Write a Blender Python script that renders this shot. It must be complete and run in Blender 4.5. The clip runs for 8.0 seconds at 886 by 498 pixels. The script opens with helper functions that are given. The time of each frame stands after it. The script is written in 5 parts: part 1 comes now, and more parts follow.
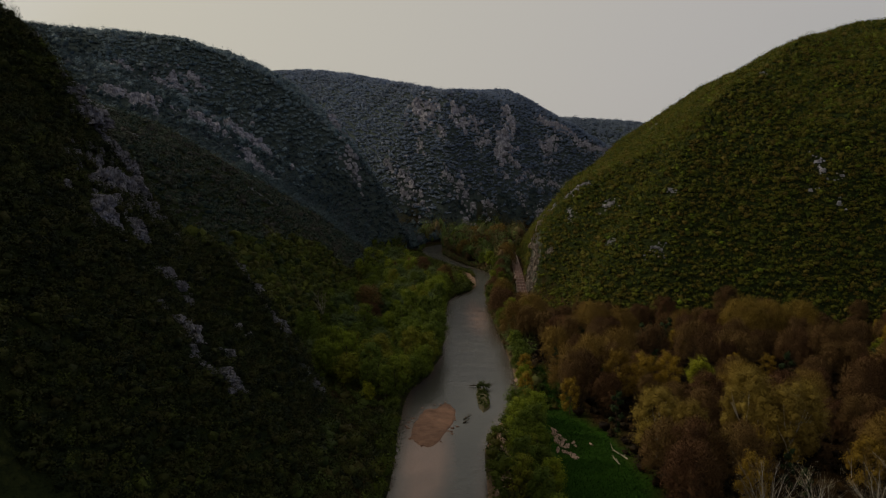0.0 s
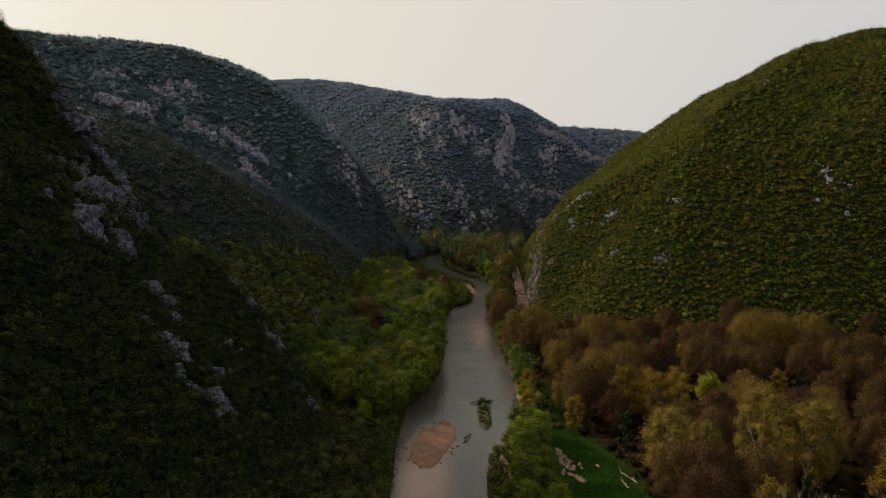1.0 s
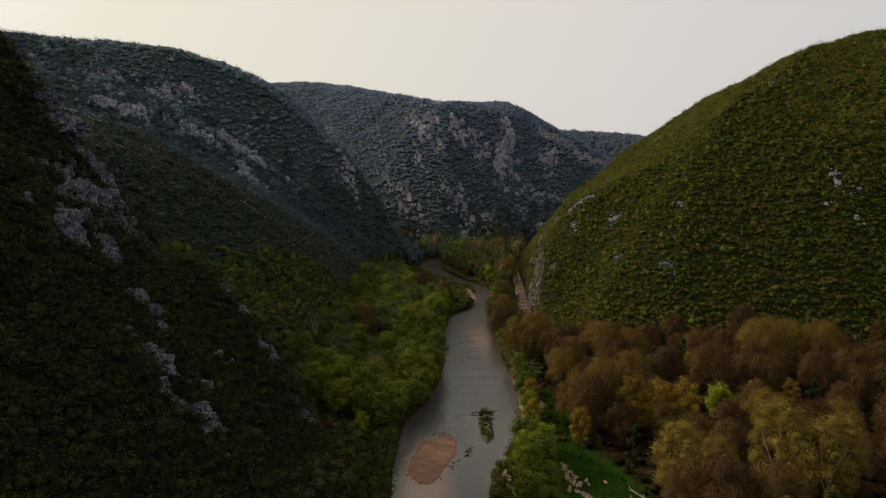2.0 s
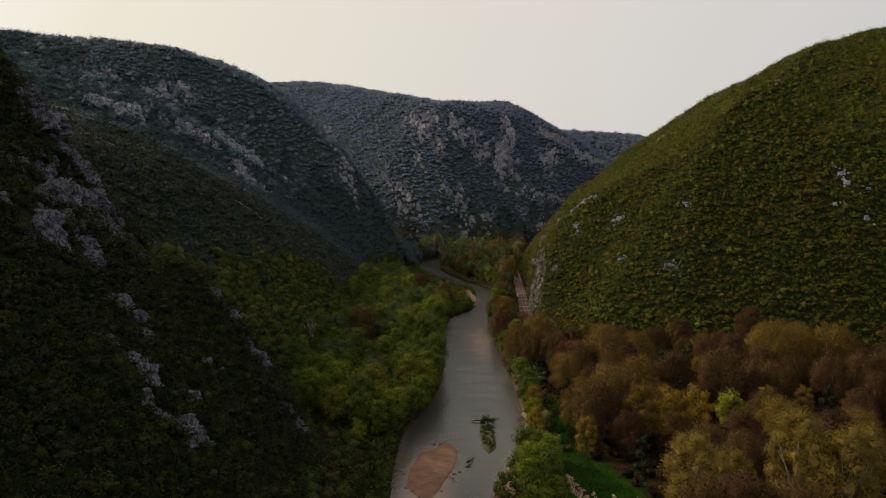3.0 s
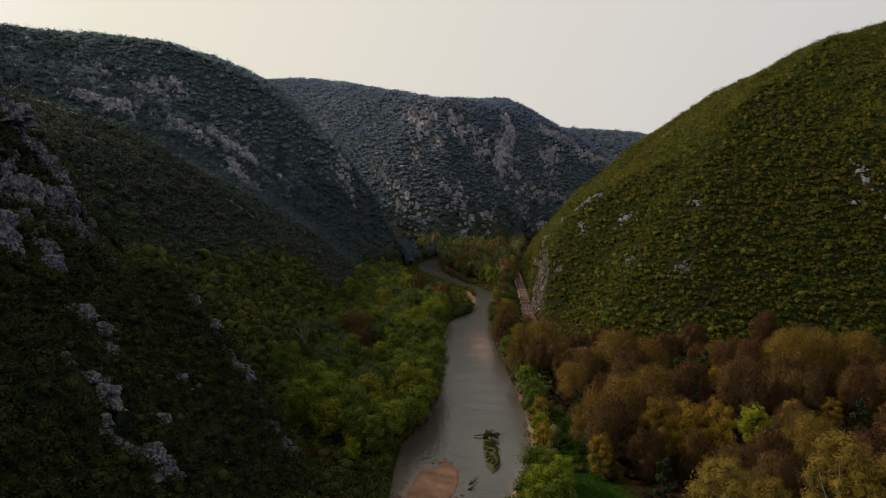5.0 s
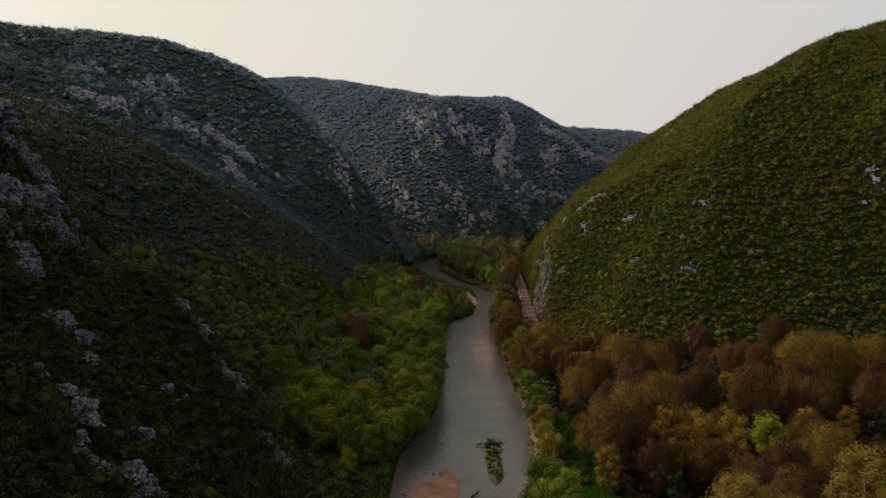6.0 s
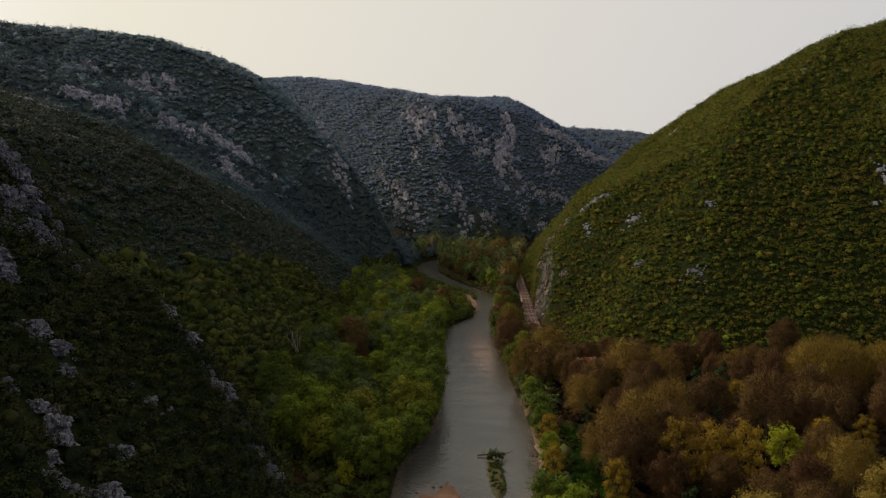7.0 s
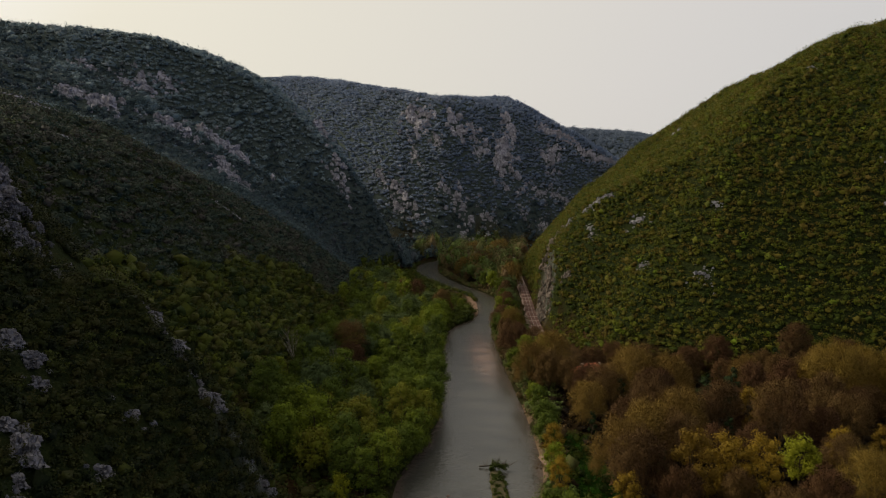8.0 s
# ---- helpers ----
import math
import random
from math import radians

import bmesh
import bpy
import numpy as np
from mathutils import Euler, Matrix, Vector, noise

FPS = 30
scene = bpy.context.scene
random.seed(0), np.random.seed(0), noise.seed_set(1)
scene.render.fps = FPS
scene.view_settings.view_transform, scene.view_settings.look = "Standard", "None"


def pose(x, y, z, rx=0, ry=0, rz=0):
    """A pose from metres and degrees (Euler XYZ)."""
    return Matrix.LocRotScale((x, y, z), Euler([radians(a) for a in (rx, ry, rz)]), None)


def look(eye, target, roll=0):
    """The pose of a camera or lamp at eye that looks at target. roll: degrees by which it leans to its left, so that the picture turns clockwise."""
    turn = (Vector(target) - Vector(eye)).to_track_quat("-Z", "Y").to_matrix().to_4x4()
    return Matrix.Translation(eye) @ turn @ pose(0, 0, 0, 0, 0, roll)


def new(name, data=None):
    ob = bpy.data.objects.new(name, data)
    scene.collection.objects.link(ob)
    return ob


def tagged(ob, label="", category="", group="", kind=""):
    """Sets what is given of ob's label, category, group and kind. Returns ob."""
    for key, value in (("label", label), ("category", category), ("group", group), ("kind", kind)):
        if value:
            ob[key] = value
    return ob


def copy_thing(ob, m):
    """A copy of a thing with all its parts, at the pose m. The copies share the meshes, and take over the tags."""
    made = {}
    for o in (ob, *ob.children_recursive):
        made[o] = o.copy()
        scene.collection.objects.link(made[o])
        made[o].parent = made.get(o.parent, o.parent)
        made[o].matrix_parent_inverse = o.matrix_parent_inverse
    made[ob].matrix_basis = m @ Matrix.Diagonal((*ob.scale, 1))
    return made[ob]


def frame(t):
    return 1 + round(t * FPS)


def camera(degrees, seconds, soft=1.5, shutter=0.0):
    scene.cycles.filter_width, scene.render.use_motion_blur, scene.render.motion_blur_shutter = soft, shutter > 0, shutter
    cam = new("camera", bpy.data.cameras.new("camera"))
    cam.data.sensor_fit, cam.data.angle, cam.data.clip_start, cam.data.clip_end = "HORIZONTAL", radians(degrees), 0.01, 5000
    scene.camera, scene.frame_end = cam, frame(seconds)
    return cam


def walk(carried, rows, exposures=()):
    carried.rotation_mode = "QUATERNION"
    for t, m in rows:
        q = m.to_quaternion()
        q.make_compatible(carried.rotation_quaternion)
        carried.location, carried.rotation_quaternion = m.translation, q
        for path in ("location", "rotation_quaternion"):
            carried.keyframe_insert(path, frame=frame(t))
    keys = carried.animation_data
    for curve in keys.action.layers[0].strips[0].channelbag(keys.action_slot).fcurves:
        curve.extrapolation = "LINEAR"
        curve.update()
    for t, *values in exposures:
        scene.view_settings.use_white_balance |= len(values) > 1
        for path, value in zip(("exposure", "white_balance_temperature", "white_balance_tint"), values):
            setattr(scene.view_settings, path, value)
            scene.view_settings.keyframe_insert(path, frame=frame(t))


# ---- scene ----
# ---- the camera: a level, straight flight up the valley, 55 m over the water ----
cam = camera(64.5, 8.0, soft=1.15)
ROWS = [  # seconds, yaw, pitch
    (0.0, 0.0, -5.40), (0.5, -0.039, -4.955), (1.0, -0.082, -4.618), (1.5, -0.104, -4.36), (3.0, -0.174, -4.325), (3.5, -0.205, -4.365),
    (4.0, -0.234, -4.40), (4.5, -0.269, -4.44), (6.0, -0.347, -4.508), (6.5, -0.370, -4.481), (7.0, -0.394, -4.456), (7.5, -0.419, -4.441),
    (8.0, -0.443, -4.439),
]
walk(cam, [(t, pose(-0.161 * t, 5.975 * t, 55, 90 + pitch, 0, yaw)) for t, yaw, pitch in ROWS],
     exposures=[(0.0, -0.62), (0.1, -0.46), (0.2, -0.30), (0.3, -0.13), (0.5, 0.0), (8.0, 0.0)])

# ---- a hazy, veiled sky, brightest low in the north-west, and a weak wide sun there ----
SUN_AZIMUTH, SUN_HEIGHT = radians(-72), radians(33)   # from straight ahead, and over the horizon
sun_way = Vector((math.sin(SUN_AZIMUTH) * math.cos(SUN_HEIGHT), math.cos(SUN_AZIMUTH) * math.cos(SUN_HEIGHT), math.sin(SUN_HEIGHT)))
world = bpy.data.worlds.new("sky")
scene.world = world
world.use_nodes = True
nodes, links = world.node_tree.nodes, world.node_tree.links
sky = nodes.new("ShaderNodeTexSky")
sky.sky_type, sky.sun_disc = "NISHITA", False
sky.sun_elevation, sky.sun_rotation = SUN_HEIGHT, SUN_AZIMUTH
sky.air_density, sky.dust_density, sky.ozone_density = 1.0, 6.0, 1.0
way = nodes.new("ShaderNodeTexCoord")
dot = nodes.new("ShaderNodeVectorMath")
dot.operation, dot.inputs[1].default_value = "DOT_PRODUCT", sun_way
links.new(way.outputs["Generated"], dot.inputs[0])
turned = nodes.new("ShaderNodeMath")
turned.operation, turned.inputs[1].default_value, turned.inputs[2].default_value = "MULTIPLY_ADD", 0.5, 0.5
links.new(dot.outputs["Value"], turned.inputs[0])
veil = nodes.new("ShaderNodeValToRGB")
ELEMENTS = [(0.0, (0.12, 0.20, 0.49)), (0.22, (0.24, 0.345, 0.66)), (0.40, (0.575, 0.56, 0.555)), (0.56, (0.655, 0.622, 0.585)), (0.84, (0.78, 0.73, 0.60)), (1.0, (0.95, 0.88, 0.70))]
for k, (at, colour) in enumerate(ELEMENTS):
    stop = veil.color_ramp.elements[0] if k == 0 else veil.color_ramp.elements.new(at)
    stop.position, stop.color = at, (*colour, 1)
links.new(turned.outputs[0], veil.inputs[0])
clear, cloud = nodes["Background"], nodes.new("ShaderNodeBackground")
clear.inputs[1].default_value = 0.012
cloud.inputs[1].default_value = 1.0
both = nodes.new("ShaderNodeAddShader")
links.new(sky.outputs[0], clear.inputs[0])
links.new(veil.outputs[0], cloud.inputs[0])
links.new(clear.outputs[0], both.inputs[0])
links.new(cloud.outputs[0], both.inputs[1])
links.new(both.outputs[0], nodes["World Output"].inputs[0])
sun = new("sun", bpy.data.lights.new("sun", "SUN"))
sun.data.energy, sun.data.angle, sun.data.color = 2.9, radians(5), (1.0, 0.88, 0.68)
sun.matrix_world = look(sun_way * 900, (0, 0, 0))

# ---- materials ----
def material(name, rough=0.8, gloss=0.3):
    m = bpy.data.materials.new(name)
    m.use_nodes = True
    b = m.node_tree.nodes["Principled BSDF"]
    b.inputs["Roughness"].default_value = rough
    b.inputs["Specular IOR Level"].default_value = gloss
    return m, m.node_tree.nodes, m.node_tree.links, b


def ramp(nodes, links, source, *stops):
    r = nodes.new("ShaderNodeValToRGB")
    e = r.color_ramp.elements
    while len(e) < len(stops):
        e.new(0.5)
    for k, (at, colour) in enumerate(stops):
        e[k].position, e[k].color = at, (*colour, 1)
    links.new(source, r.inputs[0])
    return r.outputs[0]


def noisy(nodes, links, size, detail=4.0, stretch=(1, 1, 1), rough=0.55):
    """Noise over the place, with features of about the given size in metres."""
    g = nodes.new("ShaderNodeNewGeometry")
    mp = nodes.new("ShaderNodeMapping")
    mp.inputs["Scale"].default_value = [s / size for s in stretch]
    n = nodes.new("ShaderNodeTexNoise")
    n.inputs["Scale"].default_value, n.inputs["Detail"].default_value, n.inputs["Roughness"].default_value = 1.0, detail, rough
    links.new(g.outputs["Position"], mp.inputs[0])
    links.new(mp.outputs[0], n.inputs["Vector"])
    return n.outputs["Fac"]


def mix(nodes, links, factor, a, b, blend="MIX"):
    x = nodes.new("ShaderNodeMix")
    x.data_type, x.blend_type = "RGBA", blend
    for socket, value in ((x.inputs[0], factor), (x.inputs[6], a), (x.inputs[7], b)):
        if isinstance(value, (int, float)):
            socket.default_value = value
        elif isinstance(value, tuple):
            socket.default_value = (*value, 1)
        else:
            links.new(value, socket)
    return x.outputs[2]


def value_of(nodes, name):
    a = nodes.new("ShaderNodeAttribute")
    a.attribute_name = name
    return a.outputs["Fac"]


def maths(nodes, links, operation, a, b=0.0):
    x = nodes.new("ShaderNodeMath")
    x.operation = operation
    for socket, value in ((x.inputs[0], a), (x.inputs[1], b)):
        if isinstance(value, (int, float)):
            socket.default_value = value
        else:
            links.new(value, socket)
    return x.outputs[0]


def bump(nodes, links, shader, source, strength, distance):
    b = nodes.new("ShaderNodeBump")
    b.inputs["Strength"].default_value, b.inputs["Distance"].default_value = strength, distance
    links.new(source, b.inputs["Height"])
    links.new(b.outputs[0], shader.inputs["Normal"])


def leaf_material(name, *colours, patch=30.0, through_light=0.18, by="tint"):
    """Foliage: its colour runs over the given ones by plant, by leaf and in patches over the ground."""
    m, nodes, links, b = material(name, 0.7, 0.1)
    island = nodes.new("ShaderNodeNewGeometry").outputs["Random Per Island"]
    own = value_of(nodes, "tint") if by == "tint" else nodes.new("ShaderNodeObjectInfo").outputs["Random"]
    f = maths(nodes, links, "ADD", maths(nodes, links, "MULTIPLY", own, 0.72), maths(nodes, links, "MULTIPLY", island, 0.12))
    p = maths(nodes, links, "MULTIPLY", noisy(nodes, links, patch, 2.0), 0.5)
    f = maths(nodes, links, "SUBTRACT", maths(nodes, links, "ADD", f, p), 0.17)
    stops = [(0.08 + 0.84 * i / (len(colours) - 1), c) for i, c in enumerate(colours)]
    colour = ramp(nodes, links, f, *stops)
    links.new(colour, b.inputs["Base Color"])
    t = nodes.new("ShaderNodeBsdfTranslucent")
    links.new(colour, t.inputs[0])
    s = nodes.new("ShaderNodeMixShader")
    s.inputs[0].default_value = through_light
    links.new(b.outputs[0], s.inputs[1])
    links.new(t.outputs[0], s.inputs[2])
    links.new(s.outputs[0], nodes["Material Output"].inputs[0])
    return m


def bark_material(name, dark, light, size=0.6):
    m, nodes, links, b = material(name, 0.9, 0.2)
    f = maths(nodes, links, "ADD", maths(nodes, links, "MULTIPLY", noisy(nodes, links, size, 4, (1, 1, 0.3)), 0.6),
              maths(nodes, links, "MULTIPLY", nodes.new("ShaderNodeObjectInfo").outputs["Random"], 0.5))
    links.new(ramp(nodes, links, f, (0.15, dark), (0.85, light)), b.inputs["Base Color"])
    return m


def stone_material(name, dark, light, stain, size=3.0, cracks=0.75):
    m, nodes, links, b = material(name, 0.9, 0.25)
    big, small = noisy(nodes, links, size, 6, (1, 1, 0.6)), noisy(nodes, links, size * 0.15, 5, (1, 1, 0.35))
    c = ramp(nodes, links, big, (0.3, dark), (0.68, light))
    c = mix(nodes, links, maths(nodes, links, "MULTIPLY", ramp(nodes, links, small, (0.45, (0, 0, 0)), (0.7, (1, 1, 1))), 0.55), c, stain)
    g, v = nodes.new("ShaderNodeNewGeometry"), nodes.new("ShaderNodeTexVoronoi")
    v.feature = "DISTANCE_TO_EDGE"
    warp = nodes.new("ShaderNodeVectorMath")
    warp.operation = "MULTIPLY_ADD"
    warp.inputs[1].default_value, b2 = (1, 1, 0.55), nodes.new("ShaderNodeTexNoise")
    b2.inputs["Scale"].default_value = 1.5 / size
    links.new(g.outputs["Position"], b2.inputs["Vector"])
    links.new(g.outputs["Position"], warp.inputs[0])
    links.new(b2.outputs["Color"], warp.inputs[2])
    v.inputs["Scale"].default_value = 1.7 / size
    links.new(warp.outputs[0], v.inputs["Vector"])
    joint = ramp(nodes, links, v.outputs["Distance"], (0.0, (0, 0, 0)), (0.07, (1, 1, 1)))
    c = mix(nodes, links, joint, mix(nodes, links, cracks, c, stain), c)
    links.new(c, b.inputs["Base Color"])
    bump(nodes, links, b, maths(nodes, links, "ADD", small, maths(nodes, links, "MULTIPLY", joint, 0.8 * cracks)), 0.9, size * 0.12)
    return m


def ground_material():
    """Scrub soil and litter with shade and far haze in their tone, grass in the meadow, gravel and sand along the
    water, and bare stone where it is steep.
    """
    m, nodes, links, b = material("ground", 0.95, 0.03)
    fine, broad, mid = noisy(nodes, links, 1.2, 5), noisy(nodes, links, 40, 4), noisy(nodes, links, 7, 5)
    # near-black soil paints the shade in the gaps between crowns
    soil = ramp(nodes, links, fine, (0.3, (0.008, 0.011, 0.004)), (0.55, (0.018, 0.022, 0.006)), (0.75, (0.034, 0.036, 0.011)))
    soil = mix(nodes, links, ramp(nodes, links, broad, (0.4, (0, 0, 0)), (0.65, (1, 1, 1))), soil, (0.017, 0.023, 0.007))
    # distant slopes: blue-grey soil colour stands in for haze
    soil = mix(nodes, links, value_of(nodes, "far_haze"), soil, ramp(nodes, links, mid, (0.3, (0.030, 0.040, 0.035)), (0.7, (0.054, 0.066, 0.058))))
    # litter darkened likewise, as shade under the flood-plain trees
    litter = ramp(nodes, links, mid, (0.3, (0.018, 0.010, 0.004)), (0.7, (0.040, 0.024, 0.009)))
    c = mix(nodes, links, value_of(nodes, "flat"), soil, litter)
    grass = ramp(nodes, links, mid, (0.3, (0.009, 0.028, 0.002)), (0.62, (0.014, 0.040, 0.003)), (0.8, (0.028, 0.038, 0.006)))
    c = mix(nodes, links, value_of(nodes, "meadow"), c, grass)
    sand = ramp(nodes, links, fine, (0.3, (0.16, 0.10, 0.065)), (0.7, (0.34, 0.22, 0.15)))
    c = mix(nodes, links, value_of(nodes, "sand"), c, sand)
    stone = ramp(nodes, links, mid, (0.35, (0.12, 0.12, 0.12)), (0.65, (0.30, 0.29, 0.28)))
    c = mix(nodes, links, value_of(nodes, "stone"), c, stone)
    links.new(c, b.inputs["Base Color"])
    bump(nodes, links, b, fine, 1.0, 1.2)
    return m


def water_material():
    """Murky grey-green river water: ripples, and the sandy bed that shows through where it is shallow."""
    m, nodes, links, b = material("water", 0.25, 0.6)
    b.inputs["IOR"].default_value = 1.33
    deep = ramp(nodes, links, noisy(nodes, links, 14, 4, (1, 0.35, 1)), (0.35, (0.031, 0.031, 0.026)), (0.7, (0.049, 0.046, 0.039)))
    c = mix(nodes, links, value_of(nodes, "shallow"), deep, (0.21, 0.12, 0.085))
    links.new(c, b.inputs["Base Color"])
    waves = maths(nodes, links, "ADD", noisy(nodes, links, 1.1, 4, (1, 0.6, 1)), noisy(nodes, links, 4.0, 3, (1, 0.5, 1)))
    bump(nodes, links, b, waves, 0.5, 0.25)
    return m


GROUND, WATER = ground_material(), water_material()
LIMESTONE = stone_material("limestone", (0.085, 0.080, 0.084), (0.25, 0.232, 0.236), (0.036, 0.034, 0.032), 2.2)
# pale limestone of the distant cliffs, tinted bluer to imitate haze
FAR_STONE = stone_material("hazed_limestone", (0.17, 0.162, 0.178), (0.43, 0.405, 0.43), (0.085, 0.084, 0.095), 6.0)
GRAVEL = stone_material("river_gravel", (0.135, 0.070, 0.042), (0.243, 0.130, 0.080), (0.088, 0.053, 0.034), 2.2, cracks=0.0)
BALLAST = stone_material("ballast", (0.14, 0.095, 0.08), (0.27, 0.19, 0.16), (0.08, 0.06, 0.05), 1.2, cracks=0.0)
# near-black greens: the spur's shaded side is put into the colour
SCRUB_WEST = leaf_material("scrub_shaded", (0.0048, 0.0089, 0.0026), (0.0120, 0.0170, 0.0034), (0.0256, 0.0289, 0.0042), (0.0296, 0.0266, 0.0059), (0.0448, 0.0562, 0.0076))
# slope shade and a bluish haze are both mixed into these leaf colours
SCRUB_MID = leaf_material("scrub_middle_toned", (0.0109, 0.0218, 0.0209), (0.0233, 0.0383, 0.0277), (0.0419, 0.0526, 0.0321), (0.0535, 0.0458, 0.0393), (0.0683, 0.0821, 0.0347), patch=35)
# blue-grey haze painted into the leaves; strong through-light flattens their contrast
SCRUB_HIGH = leaf_material("scrub_high_hazed", (0.0839, 0.1287, 0.1536), (0.1342, 0.1839, 0.2066), (0.1830, 0.2263, 0.2292), (0.2096, 0.2148, 0.2345), patch=40, through_light=0.42)
# darkened where the lower slopes catch more light, with haze blue mixed in
SCRUB_FOOT = leaf_material("scrub_foot_toned", (0.0274, 0.0462, 0.0567), (0.0448, 0.0693, 0.0794), (0.0647, 0.0872, 0.0907), (0.0771, 0.0809, 0.0984), patch=40, through_light=0.42)
SCRUB_BRIGHT = leaf_material("scrub_spring", (0.012, 0.022, 0.004), (0.030, 0.042, 0.005), (0.060, 0.068, 0.006), (0.052, 0.046, 0.010), (0.092, 0.108, 0.009), patch=14)
SCRUB_EAST = leaf_material("scrub_olive", (0.0213, 0.0372, 0.0044), (0.0493, 0.0627, 0.0066), (0.0818, 0.0833, 0.0077), (0.0997, 0.0696, 0.0132), (0.1030, 0.1421, 0.0088), patch=22, through_light=0.3)
# far mountain: haze lightens and blues the leaf colour itself
SCRUB_NORTH = leaf_material("scrub_far_hazed", (0.1091, 0.1475, 0.2241), (0.1454, 0.1852, 0.2629), (0.1796, 0.2135, 0.2714), (0.2082, 0.2135, 0.2714), patch=45, through_light=0.42)
# palest woods: aerial haze is laid into the base colour
SCRUB_RIDGE = leaf_material("ridge_woods_hazed", (0.1140, 0.1430, 0.1815), (0.1640, 0.1950, 0.2451), patch=80, through_light=0.42)
BARK = bark_material("bark", (0.026, 0.018, 0.010), (0.060, 0.042, 0.024))
PALE_BARK = bark_material("pale_bark", (0.20, 0.18, 0.15), (0.40, 0.36, 0.31))
TWIG_BROWN = leaf_material("twigs_brown", (0.0442, 0.0179, 0.0086), (0.0810, 0.0468, 0.0151), (0.0644, 0.0281, 0.0130), (0.0994, 0.0601, 0.0173), (0.0754, 0.0359, 0.0173), by="object", patch=20, through_light=0.15)
TWIG_GOLD = leaf_material("twigs_gold", (0.150, 0.098, 0.016), (0.205, 0.135, 0.024), by="object", patch=20, through_light=0.2)
TWIG_PALE = leaf_material("twigs_pale", (0.126, 0.102, 0.0663), (0.192, 0.162, 0.1071), by="object", through_light=0.1)
BUDS_OLIVE = leaf_material("young_leaves_olive", (0.1298, 0.0876, 0.0152), (0.1788, 0.1252, 0.0221), (0.2054, 0.1478, 0.0276), by="object", through_light=0.25)
BUDS_GOLD = leaf_material("young_leaves_gold", (0.1306, 0.0792, 0.0097), (0.2364, 0.1521, 0.0134), by="object", through_light=0.25)
LEAF_GREEN = leaf_material("leaves_green", (0.036, 0.057, 0.0060), (0.090, 0.117, 0.0080), (0.054, 0.077, 0.0100), (0.140, 0.173, 0.0100), (0.121, 0.110, 0.0120), by="object", through_light=0.3)
LEAF_LIME = leaf_material("leaves_lime", (0.143, 0.155, 0.0092), (0.205, 0.207, 0.0110), by="object", through_light=0.3)
# darker bank leaves: the shade between the trees is painted in
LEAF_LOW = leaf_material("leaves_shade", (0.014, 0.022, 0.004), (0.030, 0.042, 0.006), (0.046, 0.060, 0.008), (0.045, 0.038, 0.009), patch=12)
LEAF_GREY = leaf_material("leaves_willow", (0.050, 0.072, 0.022), (0.078, 0.100, 0.032), by="object", through_light=0.25)
LEAF_DARK = leaf_material("leaves_ivy", (0.012, 0.022, 0.006), (0.020, 0.032, 0.008), by="object")
LEAF_STUFF = leaf_material("leaves_bank", (0.0189, 0.0289, 0.0040), (0.0405, 0.0553, 0.0058), (0.0639, 0.0799, 0.0067), (0.0603, 0.0510, 0.0091), patch=18, through_light=0.3)
WOOD_MIXED = leaf_material("leaves_mixed", (0.097, 0.061, 0.0276), (0.087, 0.072, 0.0250), (0.058, 0.079, 0.0189), (0.081, 0.116, 0.0238), patch=25)
# browns dimmed almost to black: painted shade below and between the bare trees
THICKET_SHADE = leaf_material("thicket", (0.006, 0.003, 0.0007), (0.010, 0.005, 0.0011), (0.014, 0.008, 0.0015), (0.010, 0.008, 0.0013), patch=16, through_light=0.1)
TWIG_OCHRE = leaf_material("twigs_ochre", (0.1000, 0.0571, 0.0117), (0.1584, 0.1005, 0.0195), by="object", patch=20, through_light=0.1)
GRASS = leaf_material("grass", (0.009, 0.032, 0.0014), (0.014, 0.045, 0.0022), (0.026, 0.046, 0.0043), patch=6)
ROOF_TILE = bark_material("roof_tiles", (0.17, 0.055, 0.026), (0.28, 0.09, 0.045), 0.5)
PLASTER = bark_material("old_plaster", (0.16, 0.11, 0.075), (0.26, 0.19, 0.14), 1.5)
STEEL = material("rail_steel", 0.5, 0.5)[0]
STEEL.node_tree.nodes["Principled BSDF"].inputs["Metallic"].default_value = 0.8
STEEL.node_tree.nodes["Principled BSDF"].inputs["Base Color"].default_value = (0.20, 0.15, 0.13, 1)
SLEEPER = bark_material("sleeper_wood", (0.07, 0.05, 0.04), (0.16, 0.12, 0.10))
DRIFTWOOD = bark_material("driftwood", (0.16, 0.13, 0.10), (0.34, 0.28, 0.22))
ISLET_SOIL = stone_material("islet_soil", (0.037, 0.030, 0.0120), (0.075, 0.058, 0.0240), (0.025, 0.035, 0.0080), 1.5, cracks=0.0)
SLAB = stone_material("rusty_slab", (0.074, 0.036, 0.027), (0.128, 0.066, 0.050), (0.045, 0.027, 0.021), 1.6, cracks=0.0)
WINDOW_FRAME = bark_material("window_frame", (0.20, 0.13, 0.08), (0.30, 0.2, 0.13))
WINDOW_GLASS, _n, _l, _b = material("window_glass", 0.08, 0.5)
_b.inputs["Base Color"].default_value = (0.02, 0.025, 0.03, 1)
RAIL_STONE = stone_material("warm_limestone", (0.13, 0.11, 0.095), (0.34, 0.27, 0.215), (0.06, 0.055, 0.05), 3.0)
BARE_EARTH = stone_material("bare_earth", (0.16, 0.10, 0.075), (0.30, 0.20, 0.155), (0.09, 0.07, 0.04), 1.4, cracks=0.0)


# ---- the lie of the land ----
def smooth(v, a, b):
    k = np.clip((v - a) / (b - a), 0, 1)
    return k * k * (3 - 2 * k)


